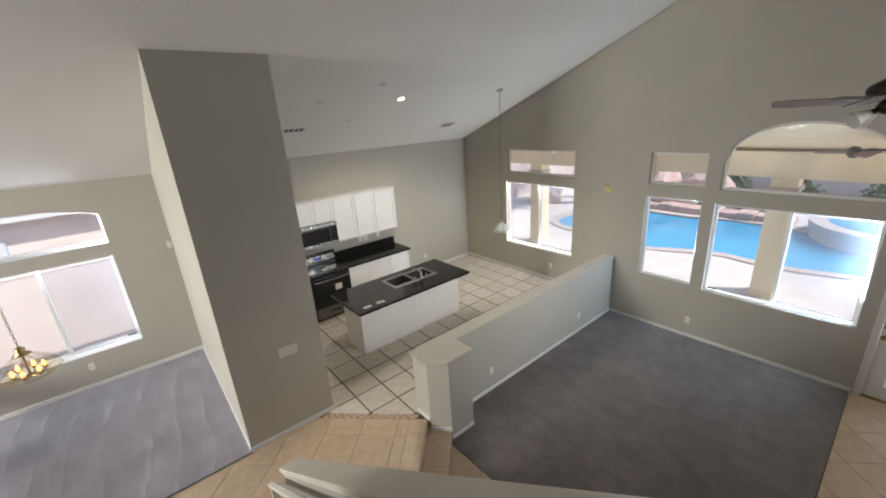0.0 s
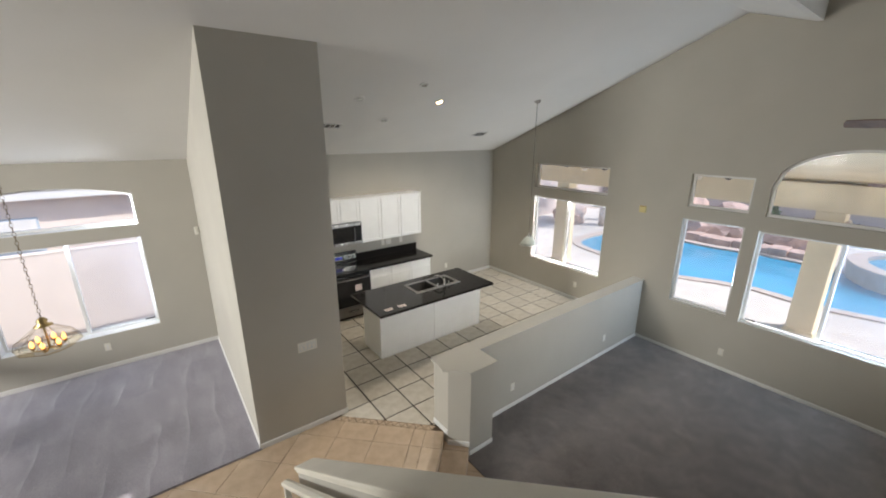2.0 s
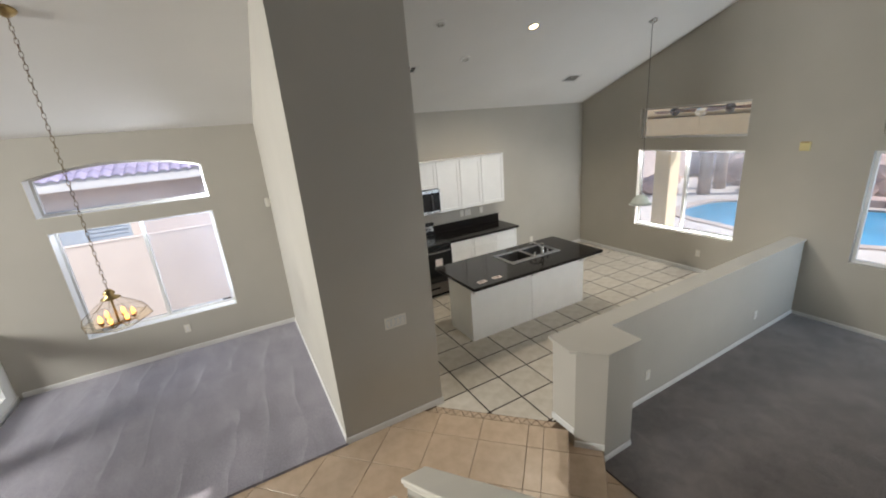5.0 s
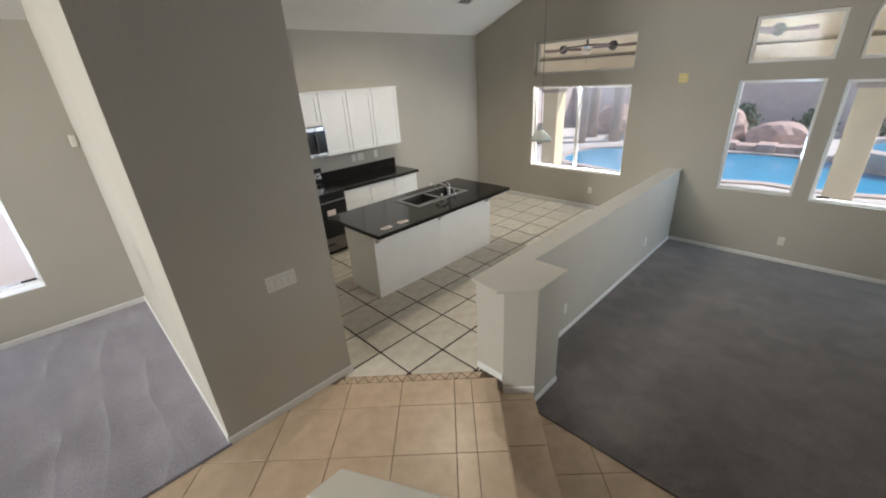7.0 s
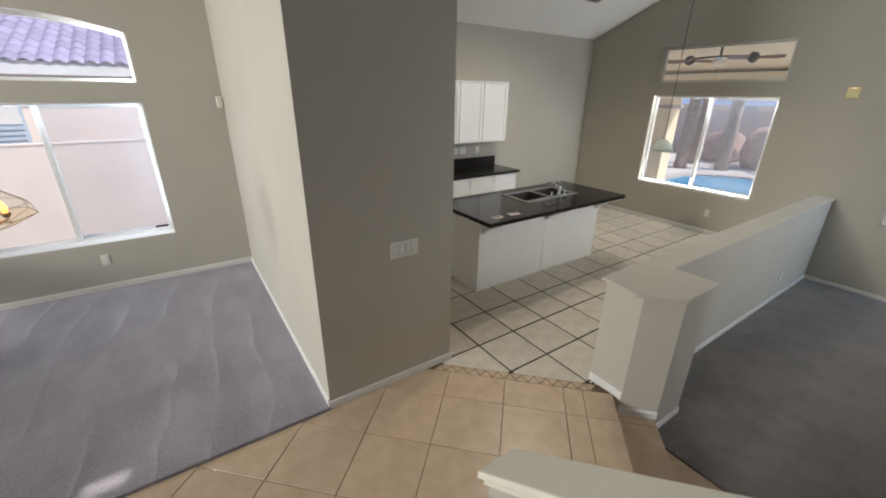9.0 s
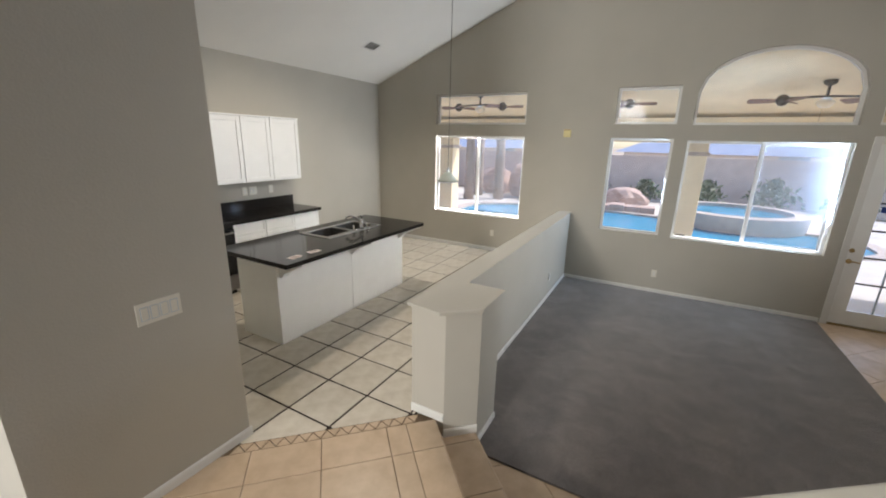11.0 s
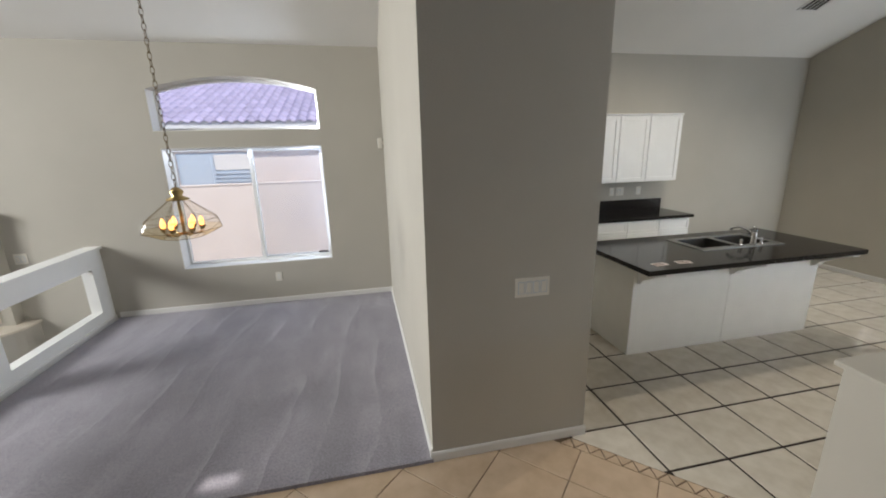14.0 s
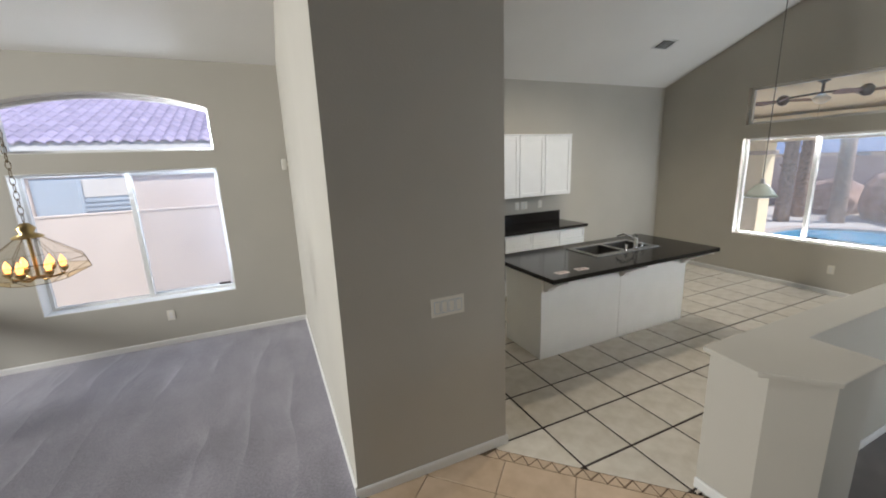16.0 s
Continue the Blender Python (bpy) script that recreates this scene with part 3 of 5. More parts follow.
for i in range(4):
    for j in range(6):
        if first is None:
            first = part("glass_block", blk, BLOCK, gb)
            o = first
        else:
            o = new("glass_block", first.data)
            o.parent = gb
        o.location = (-0.288 + 0.192 * i, 0, 0.16 + 0.192 * j)
        o.visible_shadow = False
bm = bmesh.new()
for i in range(5):
    box((-0.385 + 0.192 * i - 0.008, -0.03, 0.06), (-0.385 + 0.192 * i + 0.008, 0.03, 1.25), bm=bm)
for j in range(7):
    box((-0.385, -0.03, 0.056 + 0.192 * j), (0.385, 0.03, 0.072 + 0.192 * j), bm=bm)
part("mortar", bm, TRIM, gb)
part("head_panel", box((-0.385, -0.03, 1.26), (0.385, 0.04, 1.36)), TRIM, gb)

for x0, x1, z0, z1 in ((-4.19, -3.42, 1.33, 2.69), (-5.57, -4.80, 1.33, 2.69), (-1.64, 0.055, 0.54, 1.925), (-1.68, 0.06, 2.105, 2.535)):
    bm = bmesh.new()
    sides = [((x0, z0), (x0 + 0.008, z1)), ((x1 - 0.008, z0), (x1, z1)), ((x0, z0), (x1, z0 + 0.008))] + ([((x0, z1 - 0.008), (x1, z1))] if z1 != 2.535 else [])
    for lo, hi in sides:
        box((lo[0], NORTH + 0.002, lo[1]), (hi[0], NORTH + (0.32 if x1 < -3 else 0.17), hi[1]), bm=bm)
    tagged(link_mesh("trim", bm, TRIM), "white painted window reveal", "trim", kind="structure")

# patio door with a divided glass lite, and the transom over it
window("window_18", "y", WX, -0.19, 0.75, 2.235, 2.735, None, "fixed white transom window above the patio door")
door = tagged(new("door_1"), "closed white patio door with a tall divided glass lite", "door", kind="structure")
door.location = (EAST, 0.28, LOW)
part("casing", box((-0.015, 0.41, 0), (0.02, 0.48, 2.37), 0.004), TRIM, door)
part("casing", box((-0.015, -0.48, 0), (0.02, -0.41, 2.37), 0.004), TRIM, door)
part("casing", box((-0.015, -0.41, 2.29), (0.02, 0.41, 2.37), 0.004), TRIM, door)
bm = bmesh.new()
for lo, hi in (((0.03, -0.405, 0.02), (0.075, -0.25, 2.285)), ((0.03, 0.25, 0.02), (0.075, 0.405, 2.285)), ((0.03, -0.25, 0.02), (0.075, 0.25, 0.21)), ((0.03, -0.25, 2.14), (0.075, 0.25, 2.285))):
    box(lo, hi, bm=bm)
leaf = part("door_leaf", bm, CABINET, door)
g = part("pane", box((0.048, -0.25, 0.21), (0.056, 0.25, 2.14)), PANE, leaf)
g.visible_shadow = False
for z in (0.58, 0.92, 1.26, 1.60, 1.94):
    part("muntin", box((0.044, -0.25, z - 0.01), (0.060, 0.25, z + 0.01)), IRON, leaf, "dark horizontal glazing bar")
part("muntin", box((0.044, -0.008, 0.21), (0.060, 0.008, 2.14)), LOUVER, leaf, "grey upright glazing bar")
part("sticker", box((0.043, 0.01, 1.49), (0.0475, 0.22, 1.56)), DISPLAY_BLUE, leaf, "dark blue sticker on the glass")
part("threshold", box((0, -0.41, -0.005), (0.15, 0.41, 0.015)), BRASS, door)
bm = lathe([(0.001, 0), (0.03, 0), (0.03, 0.012), (0.012, 0.016), (0.012, 0.04), (0.001, 0.04)], 16)
bm.transform(pose(0.03, 0.37, 0.86, 0, -90, 0))
part("door_handle", bm, BRASS, leaf, "brass lever handle")
part("lever", tube([(-0.01, 0.37, 0.86), (-0.012, 0.33, 0.865), (-0.012, 0.27, 0.855)], 0.009), BRASS, leaf)
bm = lathe([(0.001, 0), (0.028, 0), (0.026, 0.014), (0.001, 0.016)], 16)
bm.transform(pose(0.03, 0.37, 1.0, 0, -90, 0))
part("deadbolt", bm, BRASS, leaf)

# ---- staircase ----
stair = tagged(new("staircase"), "carpeted staircase with closed risers", "staircase", kind="structure")
for k in range(1, 12):
    y1 = 3.45 - 0.25 * (k - 1)
    y0 = -3.2 if k == 11 else y1 - 0.25
    part("step", box((-0.25, y0, 0.18 * (k - 1) if k > 1 else 0.002), (0.77, y1 + 0.02, 0.18 * k), 0.012), CARPET_D, stair)


def cap_z(y):
    return 1.037 + 0.75 * (3.474 - y) if y > 0.95 else 1.037 + 0.75 * 2.524


# guard wall with sloped cap
bm = bmesh.new()
ring = [(-3.2, -0.25), (3.44, -0.25), (3.44, cap_z(3.44) - 0.03), (0.95, cap_z(0.95) - 0.03), (-3.2, cap_z(0.95) - 0.03)]
hexa(bm, [(0.79, y, z) for y, z in ring], [(0.90, y, z) for y, z in ring])
guard = tagged(link_mesh("wall_guard", bm, WALL), "greige stair guard wall with painted cap", "guard wall", kind="structure")
bm = bmesh.new()
ring = [(3.474, cap_z(3.474)), (0.95, cap_z(0.95)), (-3.2, cap_z(0.95)), (-3.2, cap_z(0.95) - 0.03), (0.95, cap_z(0.95) - 0.03), (3.474, cap_z(3.474) - 0.03)]
hexa(bm, [(0.772, y, z) for y, z in ring], [(0.917, y, z) for y, z in ring])
bmesh.ops.recalc_face_normals(bm, faces=bm.faces)
bmesh.ops.bevel(bm, geom=list(bm.edges), offset=0.006, segments=2, affect="EDGES", profile=0.6)
part("cap", bm, CAP, guard, "cream painted cap")
bm = bmesh.new()
ring = [(3.45, cap_z(3.45) - 0.05), (0.95, cap_z(0.95) - 0.05), (0.95, cap_z(0.95) - 0.03), (3.45, cap_z(3.45) - 0.03)]
hexa(bm, [(0.778, y, z) for y, z in ring], [(0.912, y, z) for y, z in ring])
part("moulding", bm, CAP, guard)
rail = thing("handrail", (0.70, 3.4, 0.0), "white painted handrail on brackets beside the stair guard", "handrail")
bm = bmesh.new()
ring = [(y, cap_z(y) - 0.10) for y in (3.46, 1.0)]
prof = [(-0.03, 0.0), (-0.026, 0.022), (0.0, 0.03), (0.026, 0.022), (0.03, 0.0), (0.018, -0.028), (-0.018, -0.028)]
hexa(bm, [(0 + p, 3.46 - 3.4, ring[0][1] + q) for p, q in prof], [(0 + p, 1.0 - 3.4, ring[1][1] + q) for p, q in prof])
part("rail", bm, CAP, rail)
for y in (3.25, 2.4, 1.6, 1.1):
    z = cap_z(y) - 0.13
    part("bracket", tube([(0.09, y - 3.4, z - 0.05), (0.04, y - 3.4, z - 0.05), (0.005, y - 3.4, z + 0.01)], 0.007), IRON, rail, "dark metal bracket")
part("post", box((-0.02, 0.0, 0.0), (0.02, 0.04, cap_z(3.42) - 0.125), 0.004), CAP, rail)

# framed panel on the stair wall
panel = thing("framed_panel", (-0.25, 1.75, 2.86), "white framed wall panel with a dark glass centre", "wall panel")
bm = bmesh.new()
for lo, hi in (((0, -0.45, 0), (0.022, 0.40, 0.055)), ((0, -0.45, 0.9), (0.022, 0.40, 0.955)), ((0, -0.45, 0.055), (0.022, -0.395, 0.9)), ((0, 0.345, 0.055), (0.022, 0.40, 0.9))):
    box(lo, hi, 0.005, bm=bm)
part("frame", bm, CABINET, panel)
part("backboard", box((0, -0.395, 0.055), (0.008, 0.345, 0.9)), CABINET, panel)
bm = bmesh.new()
for lo, hi in (((0.008, -0.27, 0.19), (0.018, 0.22, 0.215)), ((0.008, -0.27, 0.74), (0.018, 0.22, 0.765)), ((0.008, -0.27, 0.215), (0.018, -0.245, 0.74)), ((0.008, 0.195, 0.215), (0.018, 0.22, 0.74))):
    box(lo, hi, 0.004, bm=bm)
part("moulding", bm, LOUVER, panel)
part("glass", box((0.008, -0.245, 0.215), (0.012, 0.195, 0.74)), DARKGLASS, panel)

# ---- dining rail wall ----
railwall = tagged(new("wall_rail"), "white low divider wall with long rectangular openings", "low wall", kind="structure")
part("lower_wall", box((-2.56, 3.9, LOW), (-2.45, NORTH, 0.17)), CABINET, railwall)
for y0, y1 in ((NORTH - 0.2, NORTH), (6.29, 6.60), (3.9, 4.3)):
    part("post", box((-2.56, y0, 0.17), (-2.45, y1, 0.67)), CABINET, railwall)
part("top_rail", box((-2.56, 3.9, 0.67), (-2.45, NORTH, 0.86)), CABINET, railwall)
part("cap", box((-2.59, 3.87, 0.86), (-2.42, NORTH - 0.002, 0.89), 0.005), CABINET, railwall)
skirt("baseboard", (-2.45, 3.9), (-2.45, NORTH), 0, (1, 0))

# ---- kitchen ----
def shaker(name, lo, hi, parent, face, mat=CABINET, rail=0.055):
    """A recessed-panel door or drawer front; lo and hi in the parent's space, front towards -y at face."""
    (x0, z0), (x1, z1) = lo, hi
    bm = bmesh.new()
    for a, b in (((x0, z0), (x0 + rail, z1)), ((x1 - rail, z0), (x1, z1)), ((x0 + rail, z0), (x1 - rail, z0 + rail)), ((x0 + rail, z1 - rail), (x1 - rail, z1))):
        box((a[0], face - 0.02, a[1]), (b[0], face, b[1]), 0.003, bm=bm)
    box((x0 + rail - 0.004, face - 0.009, z0 + rail - 0.004), (x1 - rail + 0.004, face, z1 - rail + 0.004), bm=bm)
    return part(name, bm, mat, parent)


def upper_cabinet(x0, x1, z0, z1, doors, label):
    ob = thing("wall_cabinet", (x0, NORTH, z0), label, "cabinet", "upper kitchen cabinets")
    w, h = x1 - x0, z1 - z0
    part("body", box((0.001, -0.30, 0), (w - 0.001, -0.002, h), 0.002), CABINET, ob)
    part("crown", box((0.001, -0.335, h), (w - 0.001, -0.002, h + 0.022), 0.005), CABINET, ob)
    for i in range(doors):
        shaker("door", (w * i / doors + 0.004, 0.006), (w * (i + 1) / doors - 0.004, h - 0.006), ob, -0.30)
    return ob


upper_cabinet(2.58, 3.328, 1.775, 2.195, 2, "short white wall cabinet above the microwave")
for a, b in ((3.33, 3.775), (3.777, 4.214), (4.216, 4.70)):
    upper_cabinet(a, b, 1.345, 2.195, 1, "tall white recessed-panel wall cabinet")
upper_cabinet(1.80, 2.578, 1.345, 2.195, 2, "white wall cabinet behind the wall block")

mw = thing("microwave", (2.585, NORTH, 1.37), "stainless and black over-range microwave under a cabinet", "microwave")
part("body", box((0, -0.37, 0), (0.74, -0.003, 0.40), 0.006), BLACK, mw)
part("door", box((0.02, -0.395, 0.06), (0.56, -0.37, 0.335), 0.005), BLACK, mw, "black glass door")
part("control_panel", box((0.565, -0.393, 0.06), (0.73, -0.37, 0.335), 0.004), BLACK, mw)
part("handle", tube([(0.575, -0.395, 0.08), (0.575, -0.43, 0.10), (0.575, -0.43, 0.30), (0.575, -0.395, 0.32)], 0.009), DSTEEL, mw)
part("top_vent", box((0.0, -0.392, 0.35), (0.74, -0.37, 0.398), 0.004), STEEL, mw)
part("bottom_trim", box((0.0, -0.39, 0.005), (0.74, -0.37, 0.05), 0.004), STEEL, mw)

rg = thing("range", (2.575, NORTH, 0), "black and stainless electric range with a glass top", "range")
part("body", box((0, -0.63, 0.06), (0.745, -0.01, 0.90), 0.004), BLACK, rg)
part("cooktop", box((-0.002, -0.66, 0.90), (0.747, -0.08, 0.925), 0.006), BLACK, rg, "black glass cooktop")
part("backguard", box((0.0, -0.07, 0.925), (0.745, -0.012, 1.15), 0.01), BLACK, rg)
part("control_strip", box((0.02, -0.078, 1.0), (0.725, -0.068, 1.09), 0.003), STEEL, rg, "stainless control strip")
part("display", box((0.30, -0.081, 1.02), (0.44, -0.077, 1.07)), DISPLAY, rg, "blue lit clock display")
for x in (0.08, 0.17, 0.57, 0.66):
    bm = lathe([(0.001, 0), (0.016, 0), (0.013, 0.02), (0.001, 0.022)], 14)
    bm.transform(pose(x, -0.078, 1.045, 90, 0, 0))
    part("knob", bm, BLACK, rg)
part("oven_door", box((0.01, -0.66, 0.28), (0.735, -0.63, 0.85), 0.006), BLACK, rg, "black glass oven door")
part("handle", tube([(0.05, -0.66, 0.81), (0.06, -0.71, 0.815), (0.37, -0.725, 0.815), (0.685, -0.71, 0.815), (0.695, -0.66, 0.81)], 0.012), DSTEEL, rg, "steel bar handle")
part("drawer", box((0.01, -0.655, 0.07), (0.735, -0.63, 0.265), 0.006), DSTEEL, rg, "stainless storage drawer")
part("drawer_pull", box((0.27, -0.665, 0.16), (0.47, -0.653, 0.185), 0.004), BLACK, rg)
part("label", box((0.42, -0.663, 0.56), (0.55, -0.6605, 0.68)), PAPER, rg, "white paper label")
part("kick", box((0.02, -0.58, 0.0), (0.725, -0.05, 0.06)), BLACK, rg)


def base_cabinet(x0, x1, label):
    ob = thing("base_cabinet", (x0, NORTH, 0), label, "cabinet", "lower kitchen cabinets")
    w = x1 - x0
    part("body", box((0.001, -0.58, 0.10), (w - 0.001, -0.003, 0.878), 0.002), CABINET, ob)
    part("kick", box((0.001, -0.52, 0), (w - 0.001, -0.003, 0.10)), CABINET, ob)
    shaker("drawer", (0.004, 0.72), (w - 0.004, 0.868), ob, -0.58, rail=0.03)
    shaker("door", (0.004, 0.11), (w - 0.004, 0.71), ob, -0.58)
    return ob


for a, b in ((3.33, 3.80), (3.802, 4.27), (4.272, 4.735)):
    base_cabinet(a, b, "white base cabinet with one drawer and one door")
base_cabinet(2.0, 2.57, "white base cabinet next to the range")
ct = tagged(link_mesh("countertop", box((3.325, 7.385, 0.88), (4.775, NORTH - 0.003, 0.92), 0.008), GRANITE), "polished black granite wall countertop", "countertop")
part("backsplash", box((3.325, NORTH - 0.028, 0.92), (4.757, NORTH - 0.003, 1.068), 0.003), GRANITE, ct)
ct2 = tagged(link_mesh("countertop", box((1.80, 7.385, 0.88), (2.57, NORTH - 0.003, 0.92), 0.008), GRANITE), "short polished black granite countertop", "countertop")

isl = thing("kitchen_island", (2.70, 5.83, 0), "white painted kitchen island with breakfast bar overhang", "kitchen island")
part("body", box((0.012, 0.012, 0.0), (1.998, 0.57, 0.735)), CABINET, isl)
part("front_panel", box((0, 0, 0), (1.0, 0.012, 0.879), 0.002), CABINET, isl)
part("front_panel", box((1.004, 0, 0), (2.01, 0.012, 0.879), 0.002), CABINET, isl)
part("side_panel", box((0.0, 0.013, 0), (0.012, 0.572, 0.879)), CABINET, isl)
part("side_panel", box((1.998, 0.013, 0), (2.01, 0.572, 0.879)), CABINET, isl)
for i in range(4):
    bm = bmesh.new()
    x0 = 0.02 + i * 0.494
    box((x0, 0.57, 0.11), (x0 + 0.487, 0.588, 0.865), 0.004, bm=bm)
    part("door", bm, CABINET, isl)
for x in (0.03, 0.985, 1.91):
    bm = bmesh.new()
    prof = [(0, 0.879), (-0.31, 0.879), (-0.31, 0.845), (-0.27, 0.83), (-0.15, 0.775), (-0.07, 0.73), (-0.04, 0.69), (0, 0.68)]
    hexa(bm, [(x, y, z) for y, z in prof], [(x + 0.07, y, z) for y, z in prof])
    part("corbel", bm, CABINET, isl)
# worktop with the sink cut-out
bm = bmesh.new()
for lo, hi in (((2.53, 5.47), (3.40, 6.44)), ((4.22, 5.47), (4.68, 6.44)), ((3.40, 5.47), (4.22, 5.86)), ((3.40, 6.25), (4.22, 6.44))):
    box((lo[0], lo[1], 0.88), (hi[0], hi[1], 0.92), bm=bm)
bmesh.ops.remove_doubles(bm, verts=bm.verts, dist=1e-4)
tagged(link_mesh("countertop", bm, GRANITE), "polished black granite island countertop", "countertop")
sk = thing("sink", (3.81, 6.055, 0.92), "double-bowl stainless steel sink set in the island", "sink")
bm = bmesh.new()
for lo, hi in (((-0.44, -0.23), (-0.385, 0.22)), ((0.385, -0.23), (0.44, 0.22)), ((-0.385, -0.23), (0.385, -0.155)), ((-0.385, 0.165), (0.385, 0.22)), ((-0.025, -0.155), (0.025, 0.165))):
    box((lo[0], lo[1], -0.006), (hi[0], hi[1], 0.007), 0.003, bm=bm)
part("rim", bm, RIMSTEEL, sk)
for a, b in ((-0.385, -0.025), (0.025, 0.385)):
    bm = bmesh.new()
    top = [bm.verts.new(p) for p in ((a, -0.155, 0), (b, -0.155, 0), (b, 0.165, 0), (a, 0.165, 0))]
    bot = [bm.verts.new(p) for p in ((a + 0.03, -0.125, -0.18), (b - 0.03, -0.125, -0.18), (b - 0.03, 0.135, -0.18), (a + 0.03, 0.135, -0.18))]
    for i in range(4):
        bm.faces.new((top[i], top[(i + 1) % 4], bot[(i + 1) % 4], bot[i]))
    bm.faces.new(bot)
    bowl = part("bowl", bm, BOWL, sk)
    part("drain", lathe([(0.001, 0), (0.04, 0), (0.04, 0.004), (0.001, 0.004)], 16, ((a + b) / 2, 0.0, -0.18)), CHROME, bowl)
fc = thing("faucet", (3.93, 5.865, 0.927), "chrome single-lever kitchen faucet on the sink deck", "faucet")
part("base", lathe([(0.001, 0), (0.03, 0), (0.028, 0.02), (0.022, 0.03), (0.022, 0.11), (0.018, 0.12), (0.001, 0.12)], 16), CHROME, fc, smooth=True)
part("spout", tube([(0, 0, 0.07), (-0.02, 0.05, 0.13), (-0.05, 0.11, 0.15), (-0.07, 0.16, 0.13), (-0.075, 0.17, 0.11)], 0.012, 10), CHROME, fc, smooth=True)
part("lever", tube([(0, 0, 0.12), (0.01, -0.01, 0.15), (-0.05, -0.02, 0.175)], [0.014, 0.01, 0.008], 8), CHROME, fc, smooth=True)
for x, nm, lb in ((4.03, "sprayer", "chrome sink sprayer beside the faucet"), (3.80, "soap_dispenser", "chrome soap dispenser beside the faucet")):
    ob = lathe([(0.001, 0), (0.02, 0), (0.018, 0.012), (0.012, 0.02), (0.014, 0.05), (0.008, 0.06), (0.001, 0.06)], 14, (x, 5.868, 0.927))
    tagged(link_mesh(nm, ob, CHROME, smooth=True), lb, nm.replace("_", " "))
for x, y, r in ((2.73, 5.60, 4), (2.95, 5.60, -6)):
    bm = box((-0.06, -0.035, 0.9205), (0.06, 0.035, 0.9225))
    ob = thing("paper_label", (x, y, 0.0), "white printed paper label on the granite island top", "paper label", "labels on the island")
    ob.rotation_euler[2] = radians(r)
    part("sheet", bm, PAPER, ob)
    for k in range(3):
        part("print_bar", box((-0.05, -0.022 + 0.016 * k, 0.9225), (0.03 + 0.008 * k, -0.014 + 0.016 * k, 0.9229)), BLADE if k else ROCK, ob)

# ---- plates and small wall fixtures ----
def plate(name, at, turn, w, h, toggles, label, category, mat=PLASTIC, group=""):
    """A wall plate: its back is in the wall, its face looks along -y before the turn about z."""
    ob = thing(name, at, label, category, group)
    ob.rotation_euler[2] = radians(turn)
    part("cover", box((-w / 2, -0.007, -h / 2), (w / 2, 0, h / 2), 0.002), mat, ob)
    for i in range(toggles):
        x = (i - (toggles - 1) / 2) * 0.046
        if name == "outlet":
            for z in (-0.02, 0.02):
                part("socket", box((-0.014, -0.01, z - 0.014), (0.014, -0.006, z + 0.014), 0.003), TRIM, ob)
        else:
            # Grey plate behind each rocker draws the thin shadow ring around it.
            part("gap", box((x - 0.019, -0.0085, -0.036), (x + 0.019, -0.006, 0.036)), LOUVER, ob)
            part("rocker", box((x - 0.016, -0.0105, -0.033), (x + 0.016, -0.006, 0.033), 0.002), PLASTIC, ob)
    return ob


plate("light_switch", (1.39, 5.037, 1.068), 0, 0.21, 0.115, 4, "four-gang white rocker light switch on a greige wall", "light switch")
OUT = "white duplex wall outlet above the baseboard"
for at, turn in (((-0.61, NORTH, 0.36), 0), ((EAST, 5.45, 0.33), -90), ((EAST, 2.75, 0.05), -90), ((3.75, 4.09, 0.06), 0), ((5.95, 4.09, 0.06), 0), ((5.6, NORTH, 0.35), 0), ((-2.45, 6.44, 0.32), 90)):
    plate("outlet", at, turn, 0.072, 0.115, 1, OUT, "outlet", group="wall outlets")
plate("outlet", (3.95, NORTH, 1.19), 0, 0.072, 0.115, 1, "white outlet under the wall cabinets", "outlet", group="wall outlets")
plate("light_switch", (4.08, NORTH, 1.19), 0, 0.12, 0.115, 2, "white double switch under the wall cabinets", "light switch")
plate("outlet", (4.38, NORTH, 1.19), 0, 0.072, 0.115, 1, "white outlet near the end of the counter", "outlet", group="wall outlets")
plate("light_switch", (-3.2, NORTH, 0.80), 0, 0.12, 0.115, 2, "white switch beside the fireplace", "light switch")
cb = thing("door_chime", (EAST, 4.27, 2.10), "yellowed plastic chime box on the wall", "door chime")
part("cover", box((-0.045, -0.055, -0.055), (0, 0.055, 0.06), 0.008), YELLOWED, cb)
part("lid", box((-0.05, -0.045, 0.045), (-0.002, 0.045, 0.065), 0.004), BRASS, cb)
sn = thing("alarm_sensor", (0.777, 7.93, 1.93), "small white alarm sensor on a bracket at the wall corner", "alarm sensor")
part("housing", box((-0.07, -0.035, -0.06), (-0.015, 0.035, 0.06), 0.012), PLASTIC, sn)
part("bracket", box((-0.018, -0.02, -0.02), (0, 0.02, 0.02)), PLASTIC, sn)
LATCH = "dark latch on the white window frame"
for at, half_size in (((-0.06, NORTH + 0.155, 0.60), (0.06, 0.004)), ((WX - 0.04, 2.50, 0.68), (0.004, 0.06)), ((WX - 0.04, 5.72, 0.69), (0.004, 0.06))):
    lt = thing("window_latch", at, LATCH, "window latch", "window latches")
    part("catch", box((-half_size[0], -half_size[1], -0.012), (half_size[0], half_size[1], 0.012), 0.003), IRON, lt)

# ---- ceiling fixtures ----
SLOPE = math.degrees(math.atan(0.4))


def on_ceiling(ob, x, y):
    ob.matrix_basis = pose(x, y, ceiling_at(y), -SLOPE, 0, 0)
    return ob


